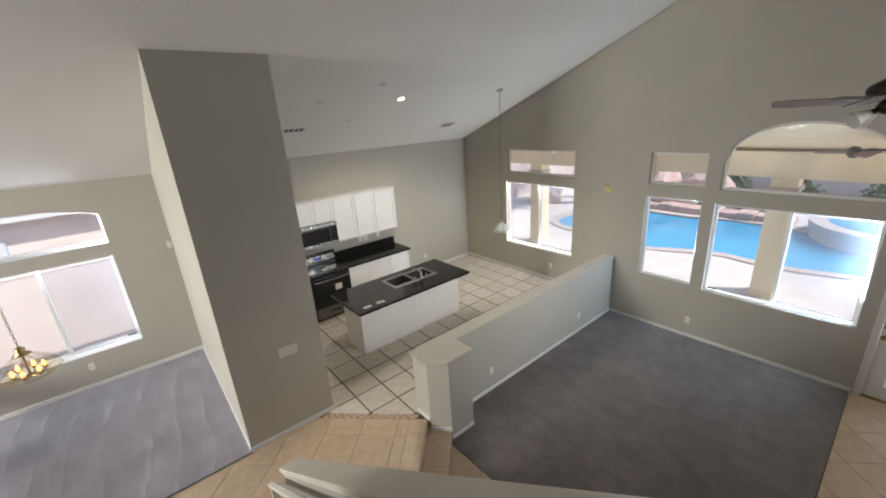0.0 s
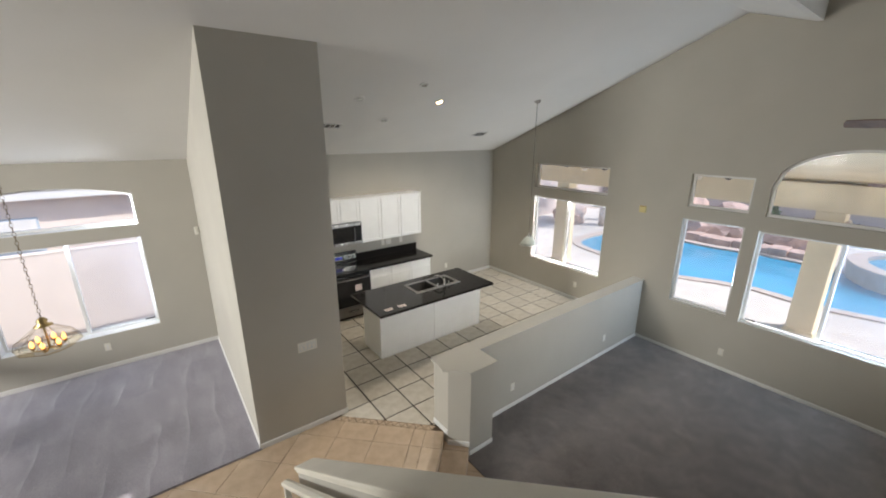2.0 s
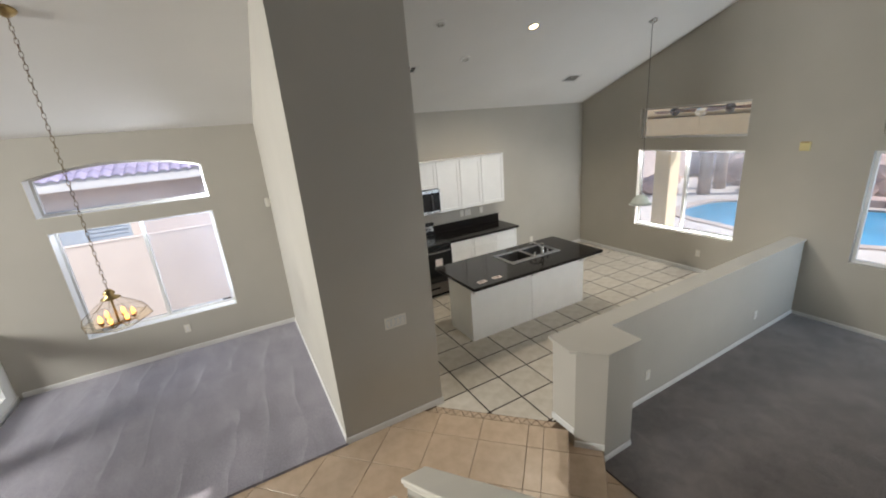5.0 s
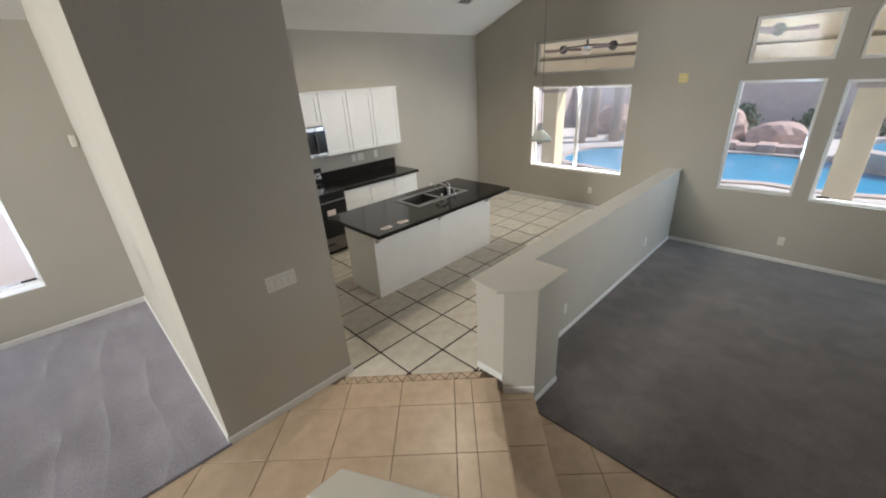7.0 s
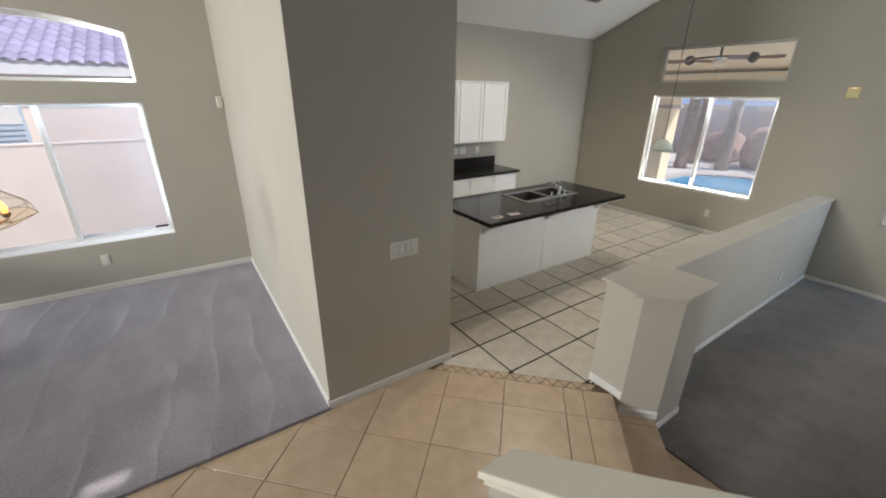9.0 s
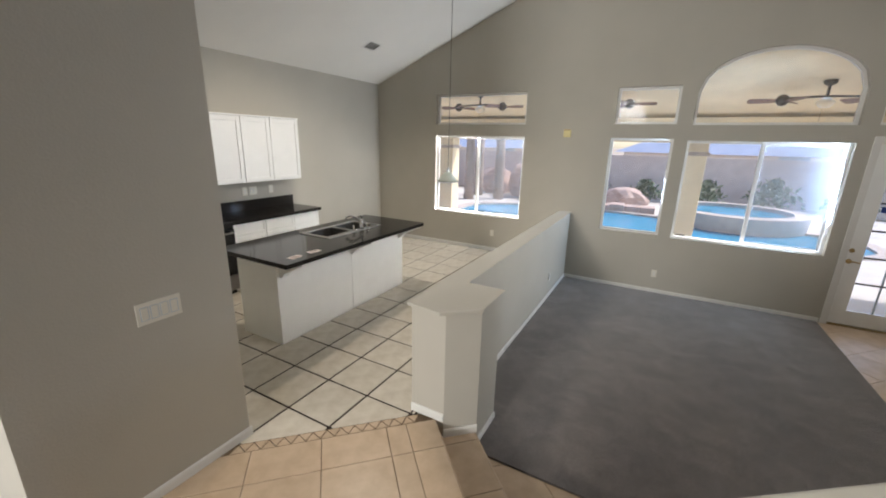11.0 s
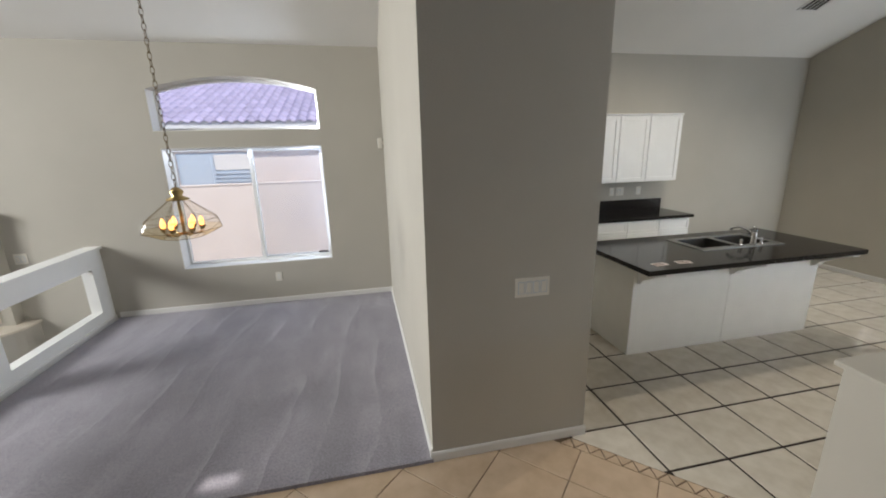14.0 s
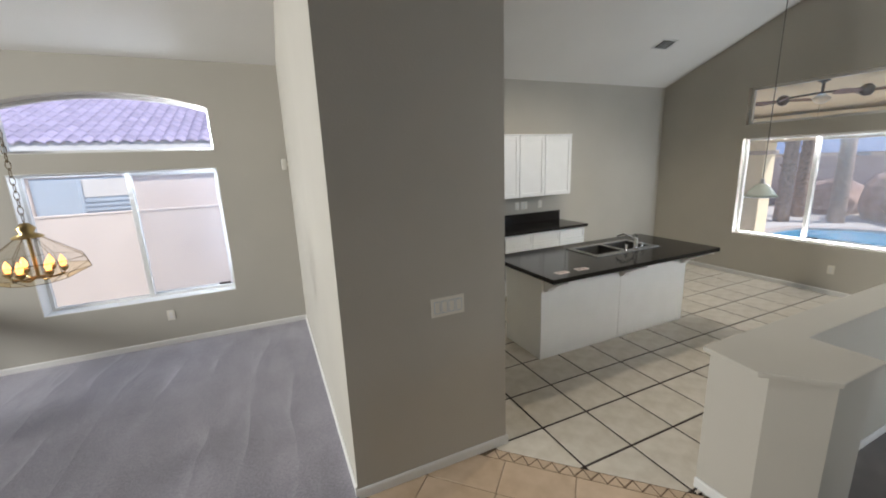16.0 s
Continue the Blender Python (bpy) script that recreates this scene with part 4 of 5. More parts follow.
for x, y, lit in ((3.93, 5.985, True), (2.665, 6.03, False), (3.33, 6.62, False), (3.39, 5.58, False)):
    ob = thing("recessed_light", (0, 0, 0), "lit recessed ceiling light with white trim" if lit else "unlit recessed ceiling light with white trim", "recessed light", "recessed lights over the kitchen")
    on_ceiling(ob, x, y)
    part("trim_ring", lathe([(0.075, 0.0), (0.075, -0.006), (0.052, -0.008), (0.048, 0.0)], 24), TRIM, ob)
    part("lens", lathe([(0.001, -0.004), (0.048, -0.003), (0.048, 0.002), (0.001, 0.002)], 20), LAMP if lit else STEEL, ob, "glowing warm lens" if lit else "grey lens")


def vent(x, y, w, h, n):
    ob = thing("ceiling_vent", (0, 0, 0), "white metal ceiling vent with dark slots", "ceiling vent", "ceiling vents")
    on_ceiling(ob, x, y)
    bm = bmesh.new()
    for lo, hi in (((-w / 2, -h / 2), (w / 2, -h / 2 + 0.018)), ((-w / 2, h / 2 - 0.018), (w / 2, h / 2)), ((-w / 2, -h / 2 + 0.018), (-w / 2 + 0.018, h / 2 - 0.018)), ((w / 2 - 0.018, -h / 2 + 0.018), (w / 2, h / 2 - 0.018))):
        box((*lo, -0.01), (*hi, 0.001), bm=bm)
    part("frame", bm, TRIM, ob)
    part("backing", box((-w / 2 + 0.01, -h / 2 + 0.01, -0.002), (w / 2 - 0.01, h / 2 - 0.01, 0.0)), BLACK, ob)
    for i in range(n):
        x0 = -w / 2 + 0.03 + (w - 0.06) * i / (n - 1)
        part("slat", box((x0 - 0.007, -h / 2 + 0.018, -0.008), (x0 + 0.007, h / 2 - 0.018, -0.003)), TRIM, ob)


vent(5.757, 7.11, 0.30, 0.20, 5)
vent(2.55, 6.83, 0.36, 0.16, 5)

pd = thing("pendant_light", (5.86, 5.765, ceiling_at(5.765)), "milky glass dome pendant light on a long cord", "pendant light")
DROP = ceiling_at(5.765) - 1.49
part("canopy", lathe([(0.001, 0.02), (0.06, 0.02), (0.06, -0.01), (0.03, -0.035), (0.001, -0.035)], 20), STEEL, pd, smooth=True)
part("cord", tube([(0, 0, -0.03), (0, 0, -DROP + 0.04)], 0.005), CORD, pd, "grey cloth cord")
part("socket", lathe([(0.001, -DROP + 0.06), (0.018, -DROP + 0.06), (0.03, -DROP), (0.001, -DROP)], 14), STEEL, pd)
prof = [(0.03, 0.0), (0.06, -0.015), (0.10, -0.06), (0.135, -0.115), (0.16, -0.15)]
part("shade", lathe([(r, z - DROP) for r, z in prof] + [(r - 0.004, z - DROP) for r, z in prof[::-1]], 28), MILK, pd, "ribbed milky glass shade", smooth=True)
part("rim", lathe([(0.157, -0.15 - DROP), (0.164, -0.15 - DROP), (0.164, -0.158 - DROP), (0.157, -0.158 - DROP)], 28), FROST, pd)

# chandelier
CX, CY, CT = -0.778, 6.10, 1.62
ch = thing("chandelier", (CX, CY, ceiling_at(CY)), "brass chandelier with clear glass panels and glowing bulbs", "chandelier")
D = ceiling_at(CY) - CT
part("canopy", lathe([(0.001, 0.03), (0.065, 0.03), (0.065, -0.005), (0.04, -0.03), (0.012, -0.045), (0.001, -0.045)], 20), BRASS, ch, smooth=True)
n_link = int((D - 0.06) / 0.042)
bm = bmesh.new()
for i in range(n_link):
    z = -0.05 - 0.042 * i
    ring = []
    for k in range(9):
        a = 2 * math.pi * k / 8
        p = (0.012 * math.cos(a), 0.027 * math.sin(a))
        ring.append((p[0], 0, z - 0.021 + p[1]) if i % 2 else (0, p[0], z - 0.021 + p[1]))
    tube(ring, 0.0027, 5, bm)
part("chain", bm, CHAIN, ch, "dark brass link chain")
part("finial", lathe([(0.001, 0.02 - D), (0.02, 0.015 - D), (0.045, -0.015 - D), (0.03, -0.04 - D), (0.07, -0.06 - D), (0.072, -0.068 - D), (0.001, -0.068 - D)], 18), BRASS, ch, smooth=True)
levels = [(0.06, -0.07), (0.235, -0.205), (0.255, -0.27), (0.13, -0.33)]
cage, N = bmesh.new(), 8
for k in range(N):
    a, b = 2 * math.pi * k / N, 2 * math.pi * (k + 1) / N
    for (r0, z0), (r1, z1) in zip(levels, levels[1:]):
        tube([(r0 * math.cos(a), r0 * math.sin(a), z0 - D), (r1 * math.cos(a), r1 * math.sin(a), z1 - D)], 0.0017, 5, cage)
    for r, z in levels:
        tube([(r * math.cos(a), r * math.sin(a), z - D), (r * math.cos(b), r * math.sin(b), z - D)], 0.0017, 5, cage)
part("cage", cage, CHAIN, ch, "thin dull brass cage")
for k in range(N):
    a, b = 2 * math.pi * k / N, 2 * math.pi * (k + 1) / N
    for i, ((r0, z0), (r1, z1)) in enumerate(zip(levels, levels[1:])):
        bm = sheet([(r0 * math.cos(a), r0 * math.sin(a), z0 - D), (r0 * math.cos(b), r0 * math.sin(b), z0 - D), (r1 * math.cos(b), r1 * math.sin(b), z1 - D), (r1 * math.cos(a), r1 * math.sin(a), z1 - D)])
        g = part("glass_panel", bm, AMBER_GLOW if i == 2 else LANTERN, ch)
        g.visible_shadow = False
part("stem", tube([(0, 0, -0.06 - D), (0, 0, -0.315 - D)], 0.01), BRASS, ch)
for k in range(6):
    a = 2 * math.pi * k / 6 + 0.3
    x, y = 0.115 * math.cos(a), 0.115 * math.sin(a)
    arm = part("arm", tube([(0, 0, -0.30 - D), (x * 0.6, y * 0.6, -0.315 - D), (x, y, -0.30 - D), (x, y, -0.285 - D)], 0.006), BRASS, ch)
    part("socket_cup", lathe([(0.001, 0), (0.014, 0.0), (0.024, 0.022), (0.022, 0.026), (0.010, 0.028), (0.001, 0.028)], 12, (x, y, -0.285 - D)), BRASS, arm)
    part("bulb", lathe([(0.001, 0), (0.011, 0.0), (0.018, 0.022), (0.013, 0.045), (0.001, 0.068)], 10, (x, y, -0.257 - D)), BULB, arm, "glowing candle bulb", smooth=True)


def blade_mesh(length, root, width, droop=0.0, pitch=0.2):
    bm = bmesh.new()
    outline = [(root, -width * 0.32), (root + 0.12, -width * 0.42), (length * 0.8, -width * 0.5), (length, -width * 0.42), (length + 0.012, 0), (length, width * 0.42), (length * 0.8, width * 0.5), (root + 0.12, width * 0.42), (root, width * 0.32)]
    hexa(bm, [(x, y, 0.004 + y * pitch + droop * x) for x, y in outline], [(x, y, -0.004 + y * pitch + droop * x) for x, y in outline])
    return bm


FX, FY, FZ = 4.92, 1.045, 3.38
cf = thing("ceiling_fan", (FX, FY, ceiling_at(FY)), "dark bronze ceiling fan with wooden blades and glass tulip lights", "ceiling fan")
D = ceiling_at(FY) - FZ
part("canopy", lathe([(0.001, 0.03), (0.075, 0.03), (0.07, -0.02), (0.03, -0.06), (0.001, -0.06)], 20), IRON, cf, smooth=True)
part("downrod", tube([(0, 0, -0.05), (0, 0, -D + 0.18)], 0.013), IRON, cf)
part("motor", lathe([(0.001, 0.19 - D), (0.04, 0.19 - D), (0.08, 0.165 - D), (0.135, 0.13 - D), (0.15, 0.095 - D), (0.14, 0.06 - D), (0.10, 0.03 - D), (0.001, 0.03 - D)], 28), IRON, cf, smooth=True)
part("light_hub", lathe([(0.001, 0.03 - D), (0.05, 0.025 - D), (0.075, -0.02 - D), (0.06, -0.06 - D), (0.02, -0.08 - D), (0.001, -0.08 - D)], 20), IRON, cf, smooth=True)
for k in range(5):
    a = radians(98 + 72 * k)
    bm = blade_mesh(0.68, 0.19, 0.16, pitch=0.36)
    bm.transform(Matrix.Translation((0, 0, 0.035 - D)) @ Matrix.Rotation(a, 4, "Z"))
    b = part("blade", bm, BLADE, cf, "dark brown wooden blade")
    bm = box((0.08, -0.022, -0.003), (0.26, 0.022, 0.003), 0.002)
    bm.transform(Matrix.Translation((0, 0, 0.045 - D)) @ Matrix.Rotation(a, 4, "Z"))
    part("blade_iron", bm, IRON, b)
for k in range(4):
    a = radians(130 + 90 * k)
    m = Matrix.Translation((0.06 * math.cos(a), 0.06 * math.sin(a), -0.03 - D)) @ Matrix.Rotation(a, 4, "Z") @ Matrix.Rotation(radians(118), 4, "Y")
    bm = tube([(0, 0, 0), (0, 0, 0.07)], [0.014, 0.02], 10)
    bm.transform(m)
    arm = part("lamp_arm", bm, IRON, cf)
    pr = [(0.024, 0.06), (0.04, 0.09), (0.05, 0.13), (0.062, 0.165), (0.07, 0.175)]
    bm = lathe(pr + [(r - 0.004, z) for r, z in pr[::-1]], 18)
    bm.transform(m)
    part("tulip_shade", bm, FROST, arm, "clear frosted glass tulip shade", smooth=True)

# ---- fireplace ----
fp = thing("fireplace", (-4.5, NORTH, LOW), "white fireplace with beige tile surround and raised curved hearth", "fireplace")
Z0 = -LOW
bm = bmesh.new()
for lo, hi in (((-1.17, 0.0), (-0.52, Z0 + 1.27)), ((0.83, 0.0), (1.17, Z0 + 1.27)), ((-0.52, Z0 + 0.82), (0.83, Z0 + 1.27)), ((-0.52, 0.0), (0.83, 0.36))):
    box((lo[0], -0.13, lo[1]), (hi[0], 0, hi[1]), bm=bm)
part("breast", bm, WALL, fp, "greige painted chimney breast")
part("mantel", box((-1.19, -0.16, Z0 + 1.27), (1.19, 0, Z0 + 1.33), 0.006), TRIM, fp, "white mantel shelf")
for x0, x1, z0, z1 in [(-0.78 + 0.23 * i, -0.78 + 0.23 * i + 0.223, Z0 + 0.83, Z0 + 1.06) for i in range(8)] + [(a, a + 0.223, Z0 + 0.13 + 0.235 * j, Z0 + 0.358 + 0.235 * j) for a in (-0.78, 0.83) for j in range(3)]:
    part("tile", box((x0, -0.142, z0), (x1, -0.128, z1), 0.003), TILE_F, fp)
part("firebox", box((-0.545, -0.138, 0.37), (0.82, -0.12, Z0 + 0.825), 0.003), BLACK, fp, "black metal firebox face")
part("firebox_glass", box((-0.47, -0.146, 0.40), (0.75, -0.138, Z0 + 0.70)), DARKGLASS, fp)
part("brass_trim", box((-0.46, -0.15, Z0 + 0.715), (0.74, -0.138, Z0 + 0.74), 0.003), BRASS, fp)
part("brass_trim", box((-0.46, -0.15, 0.375), (0.74, -0.138, 0.395), 0.003), BRASS, fp)
arc = [(-1.3, 0)] + [(1.30 * math.cos(math.pi - math.pi * i / 24), -0.14 - 0.62 * math.sin(math.pi * i / 24)) for i in range(25)] + [(1.3, 0)]
part("hearth", prism(arc, 0.0, 0.33, bevel=0.008), WALL, fp, "curved raised plaster hearth")
part("hearth_slab", prism([(x * 1.02, y * 1.02 if y else 0) for x, y in arc], 0.331, 0.355), TILE_F, fp)

# ---- outside, pool side ----
GZ = -0.42
gr = tagged(link_mesh("ground", sheet([(-400, -400, GZ - 0.03), (400, -400, GZ - 0.03), (400, 400, GZ - 0.03), (-400, 400, GZ - 0.03)]), GRAVEL), "desert gravel ground", "ground", kind="structure")
def bow(v, p):
    return math.copysign(abs(v) ** p, v)


def pool_edge(a):
    """The free-form pool: narrower at the spa end, bellied towards the breakfast window."""
    y = 3.6 + 5.55 * bow(math.sin(a), 0.8)
    belly = 0.75 * max(0.0, min(1.0, (y - 3.6) / 2.2))
    c = bow(math.cos(a), 0.6)
    return (13.7 + (1.95 * c if c > 0 else (1.65 + belly) * c) + 0.12 * math.sin(1.9 * y), y)


POOL = [pool_edge(2 * math.pi * i / 64) for i in range(64)]
bm = bmesh.new()
dk = [bm.verts.new((x, y, GZ + 0.02)) for x, y in POOL]
edge = [(14.4 + 7.6 * math.cos(2 * math.pi * i / 64), 4.0 + 10.5 * math.sin(2 * math.pi * i / 64)) for i in range(64)]
ed = [bm.verts.new((max(x, 7.23), y, GZ + 0.02)) for x, y in edge]
for i in range(64):
    j = (i + 1) % 64
    bm.faces.new((dk[i], dk[j], ed[j], ed[i]))
tagged(link_mesh("pool_deck", bm, DECK), "pale concrete pool deck", "pool deck", kind="structure")
tagged(link_mesh("patio_slab", box((7.22, -6, GZ - 0.2), (11.3, 12, GZ + 0.035)), DECK), "covered concrete patio", "patio", kind="structure")
bm = bmesh.new()
bm.faces.new([bm.verts.new((x, y, GZ - 0.012)) for x, y in POOL])
tagged(link_mesh("pool_water", bm, WATER), "bright blue swimming pool water", "water", kind="structure")
bm = bmesh.new()
cop = []
for i in range(64):
    (x, y), (p, q) = POOL[i - 1], POOL[(i + 1) % 64]
    d = Vector((p - x, q - y)).normalized()
    n = Vector((d.y, -d.x))
    c = Vector(POOL[i])
    cop.append([bm.verts.new((*(c + n * o), z)) for o, z in ((-0.03, GZ - 0.12), (-0.03, GZ + 0.05), (0.26, GZ + 0.06), (0.28, GZ + 0.0))])
for i in range(64):
    a, b = cop[i], cop[(i + 1) % 64]
    for k in range(3):
        bm.faces.new((a[k], b[k], b[k + 1], a[k + 1]))
tagged(link_mesh("pool_coping", bm, COPING), "pale stone pool coping", "pool coping", kind="structure")
spa = thing("spa", (15.75, 0.7, GZ), "round raised spa with stone wall beside the pool", "spa")
part("wall", lathe([(1.5, 0.0), (1.82, 0.0), (1.86, 0.40), (1.86, 0.47), (1.48, 0.48), (1.48, 0.0)], 48), COPING, spa, smooth=False)
part("water", lathe([(0.001, 0.36), (1.49, 0.36), (1.49, 0.30), (0.001, 0.30)], 48), WATER, spa)

ledge = thing("raised_ledge", (15.9, 5.0, GZ), "low pink stone ledge along the far side of the pool", "stone ledge")
for i in range(9):
    y = -2.1 + 0.5 * i
    part("ledge_stone", box((0.0 + 0.05 * math.sin(2.1 * i), y, -0.05), (0.62, y + 0.49, 0.26 + 0.03 * math.sin(3.7 * i)), 0.03), ROCK, ledge)


def rock(at, size, seed):
    bm = bmesh.new()
    bmesh.ops.create_icosphere(bm, subdivisions=3, radius=1)
    rnd = random.Random(seed)
    off = Vector((rnd.random() * 9, rnd.random() * 9, rnd.random() * 9))
    for v in bm.verts:
        v.co = Vector((v.co.x * size[0], v.co.y * size[1], v.co.z * size[2])) * (1 + 0.35 * noise.noise(v.co * 1.4 + off) + 0.1 * noise.noise(v.co * 4 + off))
    ob = link_mesh("boulder", bm, ROCK)
    ob.location = (at[0], at[1], GZ + size[2] * 0.55)
    return tagged(ob, "reddish desert boulder by the pool", "boulder", "boulders round the pool")


for i, (x, y, s) in enumerate(((18.8, 9.9, (0.9, 0.8, 0.8)), (18.1, 8.0, (1.1, 0.95, 1.0)), (17.2, 7.0, (0.8, 0.9, 0.6)), (18.2, 6.0, (0.9, 1.1, 0.75)), (15.0, 11.3, (0.8, 0.7, 0.5)), (17.9, 4.2, (0.7, 0.9, 0.5)))):
    rock((x, y), s, i)

pc = tagged(new("patio_cover"), "tan stucco patio cover on square columns", "patio cover", kind="structure")
bm = bmesh.new()
ring = [(7.22, 3.20), (10.5, 2.42), (10.5, 2.54), (7.22, 3.32)]
hexa(bm, [(x, -6, z) for x, z in ring], [(x, 12, z) for x, z in ring])
part("soffit", bm, STUCCO, pc)
part("beam", box((9.84, -6, 2.02), (10.22, 12, 2.50)), STUCCO, pc)
for y in (-3.3, 2.34, 7.98):
    col = part("column", box((9.83, y - 0.2, GZ), (10.23, y + 0.2, 2.02), 0.02), STUCCO, pc)
    part("capital", box((9.79, y - 0.24, 1.78), (10.27, y + 0.24, 1.86), 0.02), COPING, col)
    part("plinth", box((9.80, y - 0.23, GZ), (10.26, y + 0.23, GZ + 0.15), 0.02), STUCCO, col)


def twin_fan(y):
    ob = thing("patio_fan", (8.45, y, 2.95), "dark bronze twin-head patio ceiling fan with a light", "ceiling fan", "patio fans")
    part("pull_chain", tube([(0.02, 0.02, -0.41), (0.02, 0.02, -0.60)], 0.004, 5), BRASS, ob)
    part("canopy", lathe([(0.001, -0.03), (0.08, -0.03), (0.075, -0.08), (0.03, -0.11), (0.001, -0.11)], 18), IRON, ob, smooth=True)
    part("stem", tube([(0, 0, -0.10), (0, 0, -0.28)], 0.02), IRON, ob)
    part("crossbar", tube([(0, -0.5, -0.27), (0, 0, -0.25), (0, 0.5, -0.27)], 0.016), IRON, ob)
    part("light_bowl", lathe([(0.001, -0.42), (0.06, -0.41), (0.1, -0.36), (0.11, -0.33), (0.04, -0.27), (0.001, -0.27)], 20), FROST, ob, "frosted glass bowl", smooth=True)
    for s in (-1, 1):
        bm = lathe([(0.001, -0.09), (0.05, -0.075), (0.085, -0.025), (0.085, 0.02), (0.045, 0.07), (0.001, 0.08)], 18)
        bm.transform(Matrix.Translation((0, 0.5 * s, -0.29)))
        head = part("motor", bm, IRON, ob, smooth=True)
        for k in range(3):
            bm = blade_mesh(0.42, 0.08, 0.13)
            bm.transform(Matrix.Translation((0, 0.5 * s, -0.30)) @ Matrix.Rotation(radians(88 * s + 120 * k), 4, "Z") @ Matrix.Rotation(radians(14), 4, "X"))
            part("blade", bm, BLADE_R, head)


for y in (6.43, 4.05, 0.94):
    twin_fan(y)

fe = tagged(new("yard_wall"), "long tan block wall at the end of the yard", "yard wall", kind="structure")
part("block_wall", box((20.6, -16, GZ - 0.1), (20.8, 22, 1.45)), BLOCKWALL, fe)
part("coping", box((20.55, -16, 1.45), (20.85, 22, 1.52)), BLOCKWALL, fe)
part("block_wall", box((7.3, 13.0, GZ - 0.1), (20.6, 13.2, 1.45)), BLOCKWALL, fe)


def palm(x, y, h, seed, lean):
    ob = thing("palm_tree", (x, y, GZ), "tall palm with rough trunk beside the pool", "palm tree", "palms")
    rnd = random.Random(seed)
    pts = [(lean * (t / 8) ** 2 * h * 0.1, 0, h * t / 8) for t in range(9)]
    bm = tube(pts, [0.21 - 0.008 * t for t in range(9)], 14)
    bm2 = bmesh.new()
    for i in range(46):
        t = i / 46
        z, a = h * t, i * 2.4
        c = Vector((lean * t * t * h * 0.1, 0, z))
        r = 0.195 - 0.055 * t
        d = Vector((math.cos(a), math.sin(a), 0))
        s = Vector((-d.y, d.x, 0))
        hexa(bm2, [c + d * r + s * 0.06, c + d * r - s * 0.06, c + d * (r - 0.04) + Vector((0, 0, -0.12))], [c + d * (r + 0.07) + s * 0.04 + Vector((0, 0, 0.09)), c + d * (r + 0.07) - s * 0.04 + Vector((0, 0, 0.09)), c + d * (r + 0.02) + Vector((0, 0, -0.02))])
    part("trunk", bm, BARK, ob, smooth=True)
    part("boots", bm2, BARK, ob)
    bm = bmesh.new()
    top = Vector((lean * h * 0.1, 0, h))
    for i in range(22):
        a, up = rnd.uniform(0, 6.28), rnd.uniform(-0.4, 1.0)
        L = rnd.uniform(1.3, 1.8)
        prev = None
        for k in range(9):
            t = k / 8
            p = top + Vector((math.cos(a) * L * t, math.sin(a) * L * t, L * (up * t - 0.9 * t * t)))
            s = Vector((-math.sin(a), math.cos(a), 0))
            w = 0.34 * math.sin(math.pi * min(1, t + 0.1)) + 0.02
            if prev:
                q, w0 = prev
                for sd in (-1, 1):
                    for m in range(3):
                        u = (m + 0.2) / 3
                        o = q + (p - q) * u
                        e = o + s * sd * w + (p - q) * 0.9 + Vector((0, 0, -0.3 * w))
                        bm.faces.new([bm.verts.new(v) for v in (o, o + (p - q) * 0.22, e)])
            prev = (p, w)
    part("crown", bm, LEAF, ob)


palm(15.6, 9.98, 4.2, 3, 0.3)
palm(17.0, 10.16, 4.8, 7, 0.25)
palm(16.4, 8.94, 5.0, 5, -0.2)


def shrub(x, y, r, h, seed, mat=SHRUB, z=GZ):
    rnd = random.Random(seed)
    ob = thing("shrub", (x, y, z), "leafy green shrub against the yard wall", "shrub", "shrubs")
    part("stem", tube([(0, 0, 0), (0.03, 0.02, h * 0.5)], [0.05, 0.02], 6), BARK, ob)
    bm = bmesh.new()
    for i in range(420):
        a, e = rnd.uniform(0, 6.28), rnd.uniform(0.05, 1.45)
        q = r * rnd.uniform(0.45, 1.0) * (0.75 + 0.3 * math.sin(3 * a + seed))
        c = Vector((q * math.cos(a) * math.cos(e), q * math.sin(a) * math.cos(e), h * (0.15 + 0.85 * math.sin(e) * rnd.uniform(0.6, 1))))
        u = Vector((rnd.uniform(-1, 1), rnd.uniform(-1, 1), rnd.uniform(-1, 1))).normalized() * 0.12
        v = u.orthogonal().normalized() * 0.05
        bm.faces.new([bm.verts.new(w) for w in (c - u, c + v, c + u, c - v)])
    part("crown", bm, mat, ob)


for i, (x, y, r, h) in enumerate(((19.6, 1.2, 0.9, 1.1), (19.5, -0.9, 1.1, 1.3), (19.7, -3.2, 1.0, 1.2), (19.6, 3.4, 0.8, 1.0), (19.5, 5.4, 0.9, 1.2), (12.2, 11.9, 0.6, 1.3))):
    shrub(x, y, r, h, i + 11)


